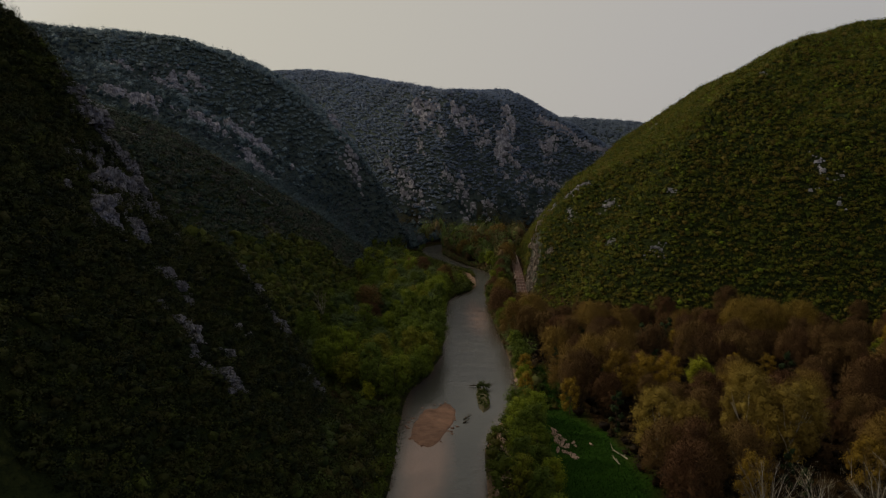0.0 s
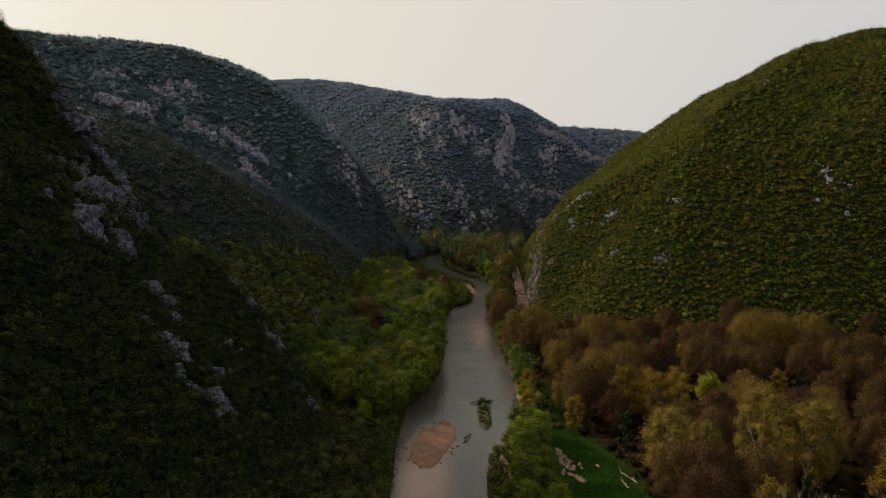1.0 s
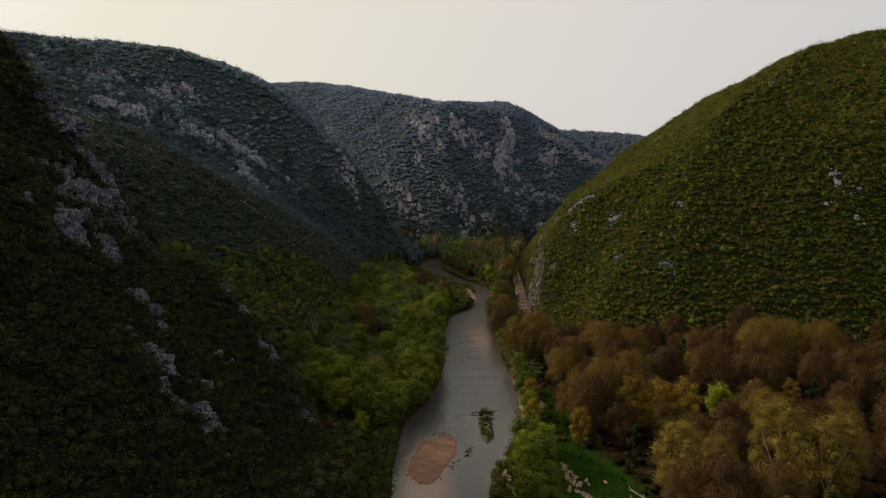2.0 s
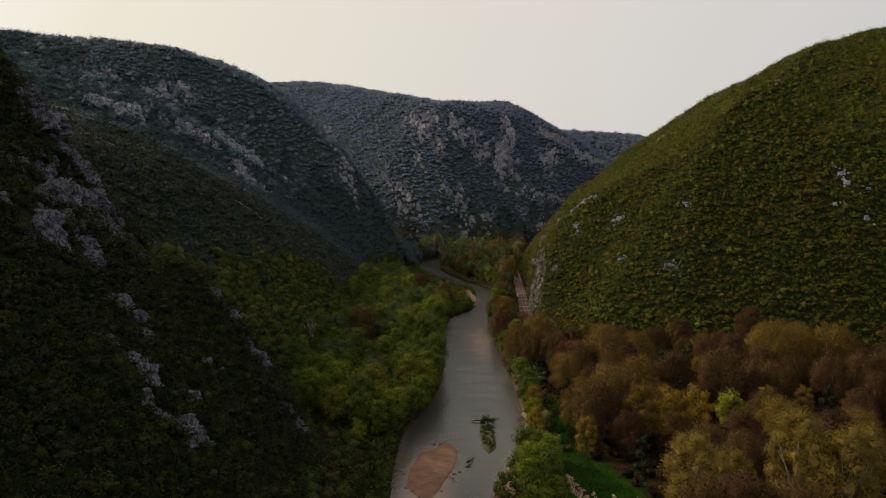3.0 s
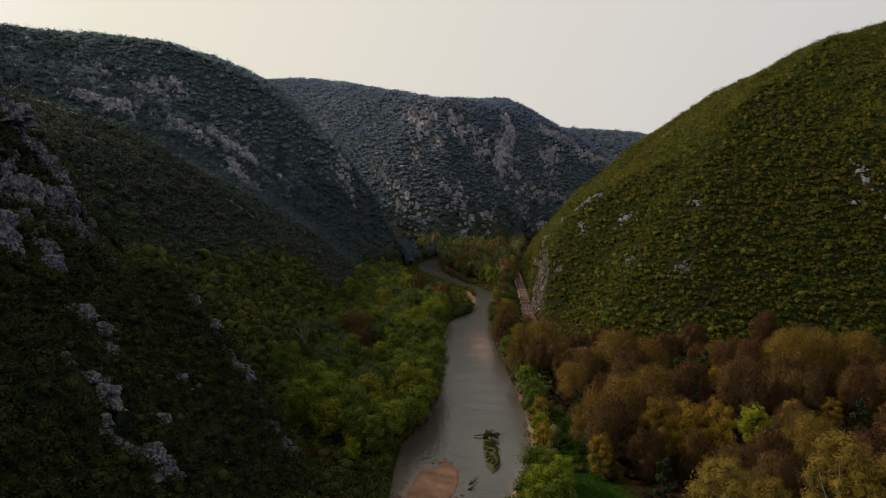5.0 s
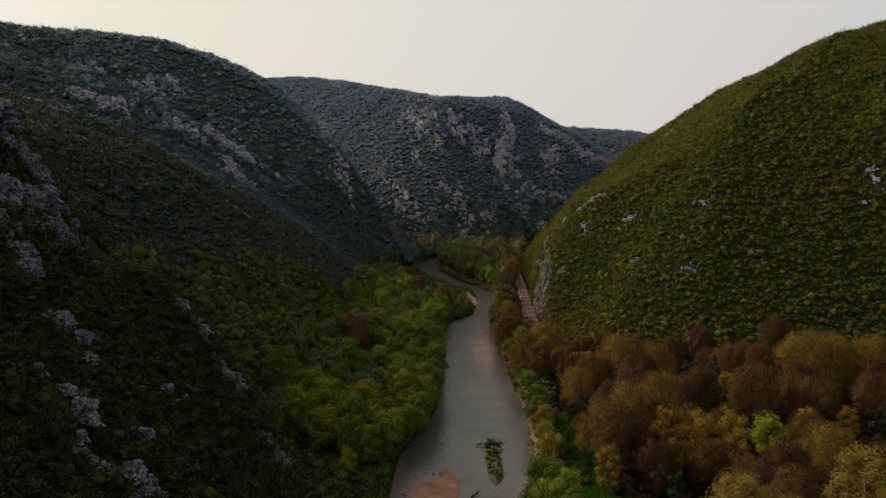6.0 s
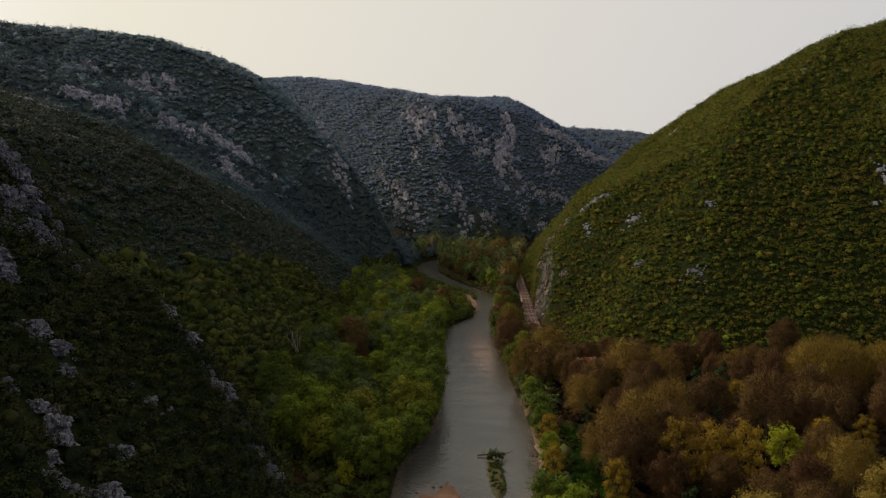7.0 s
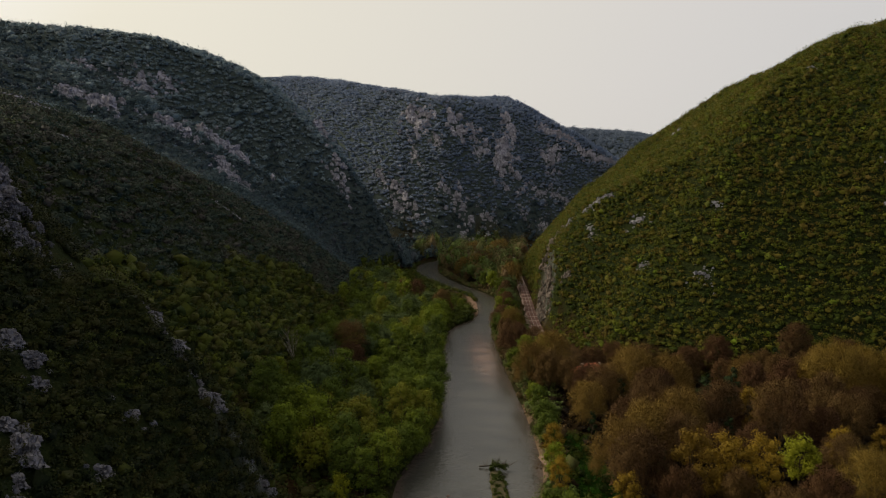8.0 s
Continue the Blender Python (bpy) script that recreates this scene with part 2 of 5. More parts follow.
def lattice(ix, iy, seed):
    v = np.sin(ix * 127.1 + iy * 311.7 + seed * 74.7) * 43758.5453
    return v - np.floor(v)


def grain(x, y, size, seed=0, octaves=3):
    """Value noise from -1 to 1."""
    total, amount, weight = 0, 1.0, 0
    for o in range(octaves):
        u, v = x / size, y / size
        iu, iv = np.floor(u), np.floor(v)
        fu, fv = u - iu, v - iv
        fu, fv = fu * fu * (3 - 2 * fu), fv * fv * (3 - 2 * fv)
        s = seed + o * 17
        a = lattice(iu, iv, s) * (1 - fu) + lattice(iu + 1, iv, s) * fu
        b = lattice(iu, iv + 1, s) * (1 - fu) + lattice(iu + 1, iv + 1, s) * fu
        total = total + amount * (2 * (a * (1 - fv) + b * fv) - 1)
        weight += amount
        amount, size = amount * 0.5, size * 0.47
    return total / weight


# the river's middle line, and half its width
RIVER = [(-8, -600, 10), (-4, 0, 10), (-1, 123, 9), (0.2, 149, 10.6), (4.8, 178, 14), (8.9, 203, 11.8), (10.3, 244, 10),
         (10.2, 299, 9.6), (12.6, 331, 8.3), (18.6, 352, 5.0), (21.6, 372, 4.2), (23.2, 395, 4.8), (23.5, 415, 6.0), (17.5, 437, 7.5), (4.5, 477, 8.0),
         (-6, 520, 8.5), (-9, 560, 8.5), (-7, 595, 8), (4, 622, 8), (30, 645, 8), (80, 668, 8), (150, 706, 8), (300, 765, 9), (900, 1010, 9)]
# the line along which the western mountains come down: the river's, and then a side valley's
WEST_LINE = [(-8, -600, 10), (-4, 0, 10), (-1, 123, 9), (0.2, 149, 10.6), (4.8, 178, 14), (8.9, 203, 11.8), (10.3, 244, 10),
             (9.4, 299, 10.4), (13, 345, 8.6), (17, 368, 5.5), (22.8, 395, 4.6), (20, 415, 5), (13, 440, 5.5), (4, 470, 6.5),
             (-3, 505, 7.5), (-9, 550, 8.5), (-26, 610, 8.5), (-75, 680, 7), (-214, 790, 8), (-480, 930, 9), (-900, 1000, 9)]


def spline(points, steps=6):
    p = np.array(points, float)
    p = np.vstack([2 * p[0] - p[1], p, 2 * p[-1] - p[-2]])
    out = []
    for i in range(1, len(p) - 2):
        for k in np.arange(steps) / steps:
            a, b, c, d = p[i - 1:i + 3]
            out.append(0.5 * (2 * b + (c - a) * k + (2 * a - 5 * b + 4 * c - d) * k ** 2 + (3 * b - a - 3 * c + d) * k ** 3))
    return np.array(out + [p[-2]])


RIVER_LINE, WEST_LINE = spline(RIVER, 4), spline(WEST_LINE, 4)


def from_line(x, y, line):
    """Distance to a polyline, the side (-1: left of it), and how far along (fractional index)."""
    best, side, along = np.full(x.shape, 1e9), np.zeros(x.shape), np.zeros(x.shape)
    for i in range(len(line) - 1):
        ax, ay = line[i][:2]
        dx, dy = line[i + 1][0] - ax, line[i + 1][1] - ay
        k = np.clip(((x - ax) * dx + (y - ay) * dy) / (dx * dx + dy * dy), 0, 1)
        d = np.hypot(x - ax - k * dx, y - ay - k * dy)
        near = d < best
        best = np.where(near, d, best)
        side = np.where(near, np.sign((x - ax) * dy - (y - ay) * dx), side)
        along = np.where(near, i + k, along)
    return best, side, along


def inside(x, y, ring):
    hit = np.zeros(x.shape, bool)
    for (ax, ay), (bx, by) in zip(ring, ring[1:] + ring[:1]):
        if ay != by:
            hit ^= ((ay > y) != (by > y)) & (x < (bx - ax) * (y - ay) / (by - ay) + ax)
    return hit


def from_ring(x, y, ring):
    d, _, _ = from_line(x, y, ring + ring[:1])
    return np.where(inside(x, y, ring), d, -d)


def river_bank(x, y):
    """Distance from the nearer bank (negative in the water) and the side."""
    d, side, along = from_line(x, y, RIVER_LINE)
    return d - np.interp(along, np.arange(len(RIVER_LINE)), RIVER_LINE[:, 2]), side


def west_of(x, y):
    """Distance from the foot line of the western mountains, and the side of it."""
    d, side, along = from_line(x, y, WEST_LINE)
    return d - np.interp(along, np.arange(len(WEST_LINE)), WEST_LINE[:, 2]), side


# the western slope: for stations along the valley the width of the flat at its foot, its height and its reach
WEST = [(-300, 14, 150, 120), (40, 12, 180, 150), (110, 8, 215, 165), (152, 13.5, 222, 165), (163, 16, 195, 150), (190, 32, 140, 110),
        (230, 42, 125, 90), (330, 42, 120, 85), (400, 48, 108, 115), (450, 52, 170, 140), (500, 34, 180, 145), (535, 8, 183, 90),
        (570, 6, 187, 78), (620, 6, 200, 70), (1000, 6, 205, 75)]
EAST_FOOT = [(64, 590), (60, 550), (55.5, 500), (51.5, 450), (47.5, 410), (44.5, 380), (42.5, 355), (41.5, 335), (41, 305), (50, 262), (75, 242), (120, 230),
             (200, 222), (420, 212), (1200, 200), (1200, 900), (500, 660), (250, 610), (130, 590)]
NORTH_FOOT = [(-900, 1015), (-480, 950), (-214, 806), (-70, 696), (0, 672), (70, 690), (140, 738), (230, 780), (420, 860), (420, 1900), (-900, 1900)]
NORTH_CREST = [(-600, 215), (-300, 244), (-215, 234), (-85, 192), (0, 162), (80, 167), (107, 154), (148, 126), (190, 101), (225, 84), (300, 40), (420, 10)]


def height(x, y):
    x, y = np.asarray(x, float), np.asarray(y, float)
    e, side = west_of(x, y)
    table = np.array(WEST, float)
    toe, top, reach = (np.interp(y, table[:, 0], table[:, k]) for k in (1, 2, 3))
    s = np.maximum(e - toe, 0)
    west = np.where(side < 0, top * (1 - np.exp(-s / reach)) , 0)
    cap = np.interp(x, [-500, -380, -214, -140], [191, 187, 178, 175])
    west = np.where((west > cap - 25) & (y > 480), cap - 25 * np.exp(-np.maximum(west - cap + 25, 0) / 25), west)
    spur = 11.5 * smooth(e, 56, 82) - 4 * np.exp(-((e - 52) / 8) ** 2) + 6.0 * smooth(e, 15, 24) * (1 - smooth(e, 36, 48))
    west = west + spur * np.exp(-((y - 155) / 11) ** 2) * (side < 0)
    s = np.maximum(from_ring(x, y, EAST_FOOT), 0)
    east = 187 * (1 - np.exp(-s / 131))
    cliff = 22 * smooth(y, 290, 325) * (1 - smooth(y, 365, 430)) * (1 - smooth(x, 75, 115))
    east = east + cliff * smooth(s, 0.3, 4.5) * np.exp(-np.maximum(s - 22, 0) / 25)
    s = np.maximum(from_ring(x, y, NORTH_FOOT), 0)
    north = 262 * (1 - np.exp(-s / 116))
    crest = np.interp(x, *zip(*NORTH_CREST))
    north = np.where(north > crest - 30, crest - 30 * np.exp(-np.maximum(north - crest + 30, 0) / 30), north)
    far = 188 * np.exp(-((y - 1500 - 0.15 * x) / 260) ** 2) * (0.72 + 0.28 * np.cos((x - 240) / 300)) * smooth(x, -500, 150)
    far = np.maximum(far, 120 * smooth(np.hypot(x, y - 300), 1500, 3200))
    hill = np.maximum(np.maximum(west, east), np.maximum(north, far))
    hill = np.maximum(hill, 34 * smooth(-x, 20, 260) * smooth(y, 585, 660))
    rough = smooth(hill, 2, 30)
    hill = hill + rough * (4.5 * grain(x, y, 55, 3) * smooth(hill, 5, 60) + 1.3 * grain(x, y, 13, 9, 2))
    e, _ = river_bank(x, y)
    flat = 1.6 + 0.5 * grain(x, y, 25, 5) + 0.03 * np.minimum(np.maximum(e, 0), 60)
    bank = smooth(e, -2.2, 2.5)
    return -1.3 + bank * (flat + 1.3) + hill * smooth(e, 0, 6)


# where limestone breaks through: bands from x, y to x, y, and their width
SPUR_CREST = [(-77.9, 152.5, -74.7, 153, 4.2), (-79, 160, -72, 160, 4.6), (-71.5, 159.5, -66, 158, 4.2), (-66.6, 135.6, -67.1, 150.5, 4), (-67.7, 155.5, -66.7, 158.3, 2.6),
              (-64.2, 150.7, -64, 156, 3), (-64.2, 157, -62.5, 155.5, 2.6), (-61.3, 124.1, -59.1, 127.9, 4.4), (-63, 133.8, -60.5, 136.6, 2),
              (-73.8, 154.9, -73.9, 159.2, 2), (-70, 139.9, -69.9, 145.9, 2.2), (-84, 158, -80, 160, 4)]
SPUR_LOW = [(-56.2, 130, -58.4, 134, 2.6), (-51.1, 126.7, -47.7, 127.9, 2.2), (-43.4, 115, -40.6, 115.6, 3.2), (-39.8, 110, -37.4, 111, 1.0), (-36.4, 113, -34.2, 115.6, 2.2), (-38.7, 122.6, -37.7, 123.5, 1.3),
            (-46, 157, -44.5, 155, 1.5), (-43.6, 157, -41, 156, 2.2), (-37.6, 152, -36, 153.4, 1.6), (-36.6, 154.4, -35.2, 154, 2.0), (-41.5, 136.4, -39.5, 136.7, 1.6), (-28.6, 154, -27.7, 155.8, 1.4),
            (-46.6, 125.3, -45.9, 126.8, 1.0)]
WEST_BANDS = [(-193.8, 440, -182, 447, 8), (-210.8, 442.6, -199.7, 445.3, 5.3), (-194.9, 510.3, -184.4, 501.6, 5), (-229.5, 503.4, -219.4, 501.4, 4.3), (-181.4, 514.6, -172.6, 510.8, 4.2),
              (-165.6, 460.9, -148.2, 472.1, 6), (-149.1, 486.1, -140.4, 493.2, 6.2), (-139.1, 488.5, -122.9, 489, 8.5), (-128.6, 461.9, -117.8, 441.4, 5.1), (-119.5, 447.6, -110, 452, 4.2),
              (-121.1, 380.5, -112, 366, 1.5), (-203.2, 502.4, -194.9, 502.1, 3.4)]
MID_RIDGE = [(-160.5, 307.9, -140, 309, 2.6), (-168, 302, -160, 304, 2.4), (-113.5, 258, -113.2, 264, 1.4), (-88.1, 323.1, -80, 325, 1.2)]
WEST_RIB = [(-90, 566, -82, 556, 7), (-72.9, 534.3, -64, 534, 5), (-72, 527.2, -62, 526.2, 4.5)]
NORTH_FACES = [(-30.5, 774.9, -19.1, 745.8, 9), (-19.6, 765.5, -7.7, 754.4, 6), (-23.4, 735.6, -22.1, 727, 4.6), (10.8, 754.4, 25.5, 742.3, 9.4), (37.6, 733.4, 47.2, 743.1, 4.6), (57.9, 732.3, 67.8, 754.9, 11.4),
               (67, 738.2, 81.2, 737, 6.9), (71, 790.5, 75.2, 770.6, 8.1), (109.2, 806.2, 131.2, 806.9, 5.7), (108.9, 771.7, 126.4, 792.3, 7.3), (129.2, 810.2, 145.7, 811, 4.5), (-5.3, 739.6, 1.4, 728.1, 4),
               (32.2, 753.8, 35.8, 743.5, 3.5)]
NORTH_LOW = [(11.1, 700.3, 33.5, 691.9, 8.1), (18.3, 685.5, 24.6, 683.4, 6.4), (38.2, 700.6, 49.9, 696.4, 4.9), (78.3, 720.1, 82.8, 714.6, 3.9), (90.7, 739.5, 107.8, 746.5, 5.2), (113.2, 751, 129.3, 756.5, 4.1),
             (149.3, 802.7, 170.1, 806.5, 4.5), (164.1, 801.9, 190, 815, 4.5), (95.2, 720.1, 110, 727, 3.4), (-43.5, 709, -32.2, 700.7, 4.4), (0.3, 704, 11.1, 700.1, 4.4), (-44, 717.8, -29.1, 704.4, 7),
             (-24.1, 701.3, -18, 692.8, 5.4), (-61.2, 738.8, -49.7, 720.8, 3.5)]
EAST_ROCKS = [(128.6, 438, 136, 433, 3.2), (118, 436, 121, 434, 2.4), (145, 386, 152, 384, 2.4), (147.5, 332.9, 149.9, 332.9, 1.6), (145.9, 276.6, 145.6, 270.6, 2.1), (138.4, 266.2, 139.4, 265.1, 1.5),
              (146.4, 261.3, 148, 260.8, 1.8), (69.5, 302.1, 73.1, 299, 2.1), (78.6, 264.9, 82.3, 260.8, 1.5), (66.3, 281, 67.9, 278, 1.1), (64, 322, 66, 320, 1.8), (58.7, 335, 62.4, 322, 1.8),
              (56.6, 316.6, 57.3, 311.3, 1.2), (55.5, 350, 56, 344, 2.4), (89.9, 279, 90.4, 276.4, 1.2), (151.9, 269.6, 152.4, 268.5, 1.5)]
RAIL_CLIFF = [(46.8, 357, 44.2, 355, 2.6), (43.4, 352, 42.2, 336, 3.2), (42.2, 334, 42.4, 322, 3.2), (44.6, 334, 43.6, 327, 2.2), (45.4, 345, 48.5, 350, 2.2), (50, 352, 54, 352, 2.0), (46.5, 311, 48.5, 309, 1.4)]
BARE = []
for _x, _y, _u, _v, _w in SPUR_CREST + SPUR_LOW + WEST_BANDS + MID_RIDGE + WEST_RIB + NORTH_FACES + NORTH_LOW + EAST_ROCKS + RAIL_CLIFF:
    for _k in range(int(math.hypot(_u - _x, _v - _y) / (0.7 * _w)) + 1):
        _f = min(1, _k * 0.7 * _w / (math.hypot(_u - _x, _v - _y) + 1e-6))
        BARE.append((_x + (_u - _x) * _f, _y + (_v - _y) * _f, 0.45 * _w + (0.3 if _x < -58 and _y < 165 else 0.9)))


def off_rock(x, y):
    clear = np.ones(np.shape(x), bool)
    for a, b, w in BARE:
        if x.min() - w < a < x.max() + w and y.min() - w < b < y.max() + w:
            clear &= (x - a) ** 2 + (y - b) ** 2 > w * w
    return clear


# ---- helpers for meshes ----
rng = np.random.default_rng(7)


def rounded(me, normals):
    """Leaves that take the light as the rounded mass that they make up."""
    a = me.attributes.new("custom_normal", "FLOAT_VECTOR", "POINT")
    a.data.foreach_set("vector", np.ascontiguousarray(normals, np.float32).ravel())


def raw_mesh(name, verts, faces_per, mat, tint=None, normals=None):
    """A mesh of loose faces of one size: verts is (faces, corners, 3)."""
    n = len(verts)
    if normals is not None:
        away = np.einsum("ij,ij->i", np.cross(verts[:, 1] - verts[:, 0], verts[:, 2] - verts[:, 0]), normals) < 0
        verts = np.where(away[:, None, None], verts[:, ::-1], verts)
    me = bpy.data.meshes.new(name)
    me.vertices.add(n * faces_per)
    me.vertices.foreach_set("co", np.ascontiguousarray(verts, np.float32).ravel())
    me.loops.add(n * faces_per)
    me.loops.foreach_set("vertex_index", np.arange(n * faces_per, dtype=np.int32))
    me.polygons.add(n)
    me.polygons.foreach_set("loop_start", np.arange(0, n * faces_per, faces_per, dtype=np.int32))
    me.polygons.foreach_set("loop_total", np.full(n, faces_per, np.int32))
    if tint is not None:
        a = me.attributes.new("tint", "FLOAT", "POINT")
        a.data.foreach_set("value", np.repeat(tint, faces_per).astype(np.float32))
    if normals is not None:
        rounded(me, np.repeat(normals, faces_per, 0))
    me.materials.append(mat)
    me.update(calc_edges=True)
    return me


def sheet(name, xs, ys, z, mat):
    """A grid mesh over xs and ys."""
    nx, ny = len(xs), len(ys)
    gx, gy = np.meshgrid(xs, ys)
    co = np.stack([gx, gy, z], -1).reshape(-1, 3)
    i = (np.arange(ny - 1)[:, None] * nx + np.arange(nx - 1)[None, :]).ravel()
    quads = np.stack([i, i + 1, i + nx + 1, i + nx], -1).astype(np.int32)
    me = bpy.data.meshes.new(name)
    me.vertices.add(len(co))
    me.vertices.foreach_set("co", co.astype(np.float32).ravel())
    me.loops.add(quads.size)
    me.loops.foreach_set("vertex_index", quads.ravel())
    me.polygons.add(len(quads))
    me.polygons.foreach_set("loop_start", np.arange(0, quads.size, 4, dtype=np.int32))
    me.polygons.foreach_set("loop_total", np.full(len(quads), 4, np.int32))
    me.polygons.foreach_set("use_smooth", np.ones(len(quads), bool))
    me.materials.append(mat)
    me.update(calc_edges=True)
    return me


def attribute(me, name, values):
    a = me.attributes.new(name, "FLOAT", "POINT")
    a.data.foreach_set("value", np.asarray(values, np.float32).ravel())


def listed(name, verts, faces, mat, smooth_faces=True):
    me = bpy.data.meshes.new(name)
    me.from_pydata([tuple(v) for v in verts], [], faces)
    me.materials.append(mat)
    if smooth_faces:
        me.polygons.foreach_set("use_smooth", np.ones(len(me.polygons), bool))
    me.update()
    return me


def part(name, me, parent, label="", kind=""):
    ob = new(name, me)
    ob.parent = parent
    return tagged(ob, label, kind=kind)


def boxes(name, items, mat):
    """One mesh of boxes, each (x, y, z middle, length, width, height, turn about z)."""
    verts, faces = [], []
    for x, y, z, a, b, c, turn in items:
        co, si, k = math.cos(turn), math.sin(turn), len(verts)
        for dz in (-c / 2, c / 2):
            for dx, dy in ((-a, -b), (a, -b), (a, b), (-a, b)):
                verts.append((x + (dx * co - dy * si) / 2, y + (dx * si + dy * co) / 2, z + dz))
        faces += [(k, k + 3, k + 2, k + 1), (k + 4, k + 5, k + 6, k + 7)] + [(k + i, k + (i + 1) % 4, k + 4 + (i + 1) % 4, k + 4 + i) for i in range(4)]
    return listed(name, verts, faces, mat, False)


# ---- ground: one sheet to the horizon ----
def spaced(fine_a, fine_b, step, low, high, grow=1.09):
    mid = list(np.arange(fine_a, fine_b + step, step))
    up, d = [], step
    while mid[-1] + sum(up[-1:]) * 0 < high:
        d *= grow
        mid.append(mid[-1] + d)
    d = step
    while mid[0] > low:
        d *= grow
        mid.insert(0, mid[0] - d)
    return np.array(mid)


gx, gy = spaced(-140, 190, 3.0, -4200, 4200, 1.1), spaced(90, 480, 3.0, -3000, 4600, 1.07)
X, Y = np.meshgrid(gx, gy)
Z = height(X, Y)
bank, side = river_bank(X, Y)
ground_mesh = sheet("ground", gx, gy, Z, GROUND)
slope = np.hypot(np.gradient(Z, axis=1) / np.gradient(gx)[None, :], np.gradient(Z, axis=0) / np.gradient(gy)[:, None])
hill = Z > 9
attribute(ground_mesh, "flat", np.where(hill, 0, 1) * smooth(bank, 0, 3))
MEADOW = [(29, 152), (34, 140), (35, 122), (34, 100), (20, 100), (21, 122), (23, 140), (23.5, 152), (24, 170), (24, 198), (29, 198), (30, 172)]
meadow = smooth(from_ring(X, Y, MEADOW) + 2.0 * grain(X, Y, 5, 31), -4.5, -1.0)
attribute(ground_mesh, "meadow", meadow)
worn = smooth(grain(X, Y, 4.0, 44), 0.35, 0.6) * meadow * smooth(np.hypot((X - 25) / 3.0, (Y - 137) / 8.0), 1.2, 0.6)
shore = (1 - smooth(bank, 0.6, 1.8)) * smooth(grain(X, Y, 9, 21), -0.1, 0.3) * (side > 0) * (Y < 260)
spit = smooth(np.hypot((X - 16.5) / 4, (Y - 392) / 28), 1.2, 0.8) * (1 - smooth(bank, 2.5, 4))
attribute(ground_mesh, "sand", np.maximum(np.maximum(shore, worn), spit))
# where the ground colour takes on painted haze: the far hillsides
attribute(ground_mesh, "far_haze", smooth(Y, 325, 400) * hill * (side < 0) + smooth(Y, 640, 700) * hill * (side >= 0))
attribute(ground_mesh, "stone", 0.8 * smooth(slope, 1.4, 2.0) * smooth(grain(X, Y, 8, 12), 0.1, 0.4) * hill * (Y < 200) + 0.25 * smooth(slope, 1.3, 2.0) * smooth(grain(X, Y, 5, 13), 0.0, 0.4) * ((Y > 318) & (Y < 368) & (X > 38) & (X < 48)))
tagged(new("ground", ground_mesh), "valley floor and steep scrub-covered slopes of soil and limestone", kind="structure")

# ---- water ----
wx = np.concatenate([np.arange(-75, 60, 2.0), np.arange(60, 960, 30.0)])
wy = np.concatenate([np.arange(-600, 90, 30.0), np.arange(90, 460, 2.0), np.arange(460, 700, 4.0), np.arange(700, 1080, 20.0)])
WX, WY = np.meshgrid(wx, wy)
water_mesh = sheet("water", wx, wy, np.zeros(WX.shape), WATER)
tail = smooth(np.hypot((WX + 3.2 + 0.02 * (150 - WY)) / 5.5, (WY - 138) / 34), 1.15, 0.45)
far_shoal = 0.65 * smooth(np.hypot((WX - 14) / 6, (WY - 285) / 46), 1.1, 0.3)
edge = 0.5 * (1 - smooth(-river_bank(WX, WY)[0], 0.3, 2.5))
attribute(water_mesh, "shallow", np.clip(np.maximum(np.maximum(tail, far_shoal), edge * 0.5) * (0.8 + 0.3 * grain(WX, WY, 6, 77)), 0, 1))
tagged(new("water", water_mesh), "shallow murky grey-green river with faint ripples", kind="structure")


# ---- foliage ----
def sphere_template(level, cut):
    """A ball's vertices and triangles, open below the cut."""
    bm = bmesh.new()
    bmesh.ops.create_icosphere(bm, subdivisions=level, radius=1)
    bmesh.ops.delete(bm, geom=[f for f in bm.faces if f.calc_center_median().z < cut], context="FACES")
    bmesh.ops.delete(bm, geom=[v for v in bm.verts if not v.link_faces], context="VERTS")
    bm.verts.index_update()
    out = np.array([v.co for v in bm.verts]), np.array([[v.index for v in f.verts] for f in bm.faces])
    bm.free()
    return out


def unit(a):
    return a / (np.linalg.norm(a, axis=-1, keepdims=True) + 1e-9)


def lumps(d, lobes, lump):
    near = np.clip(np.einsum("nci,nli->ncl", d, lobes), 0, 1).max(axis=2) ** 6
    return 1 - lump + lump * 1.45 * near


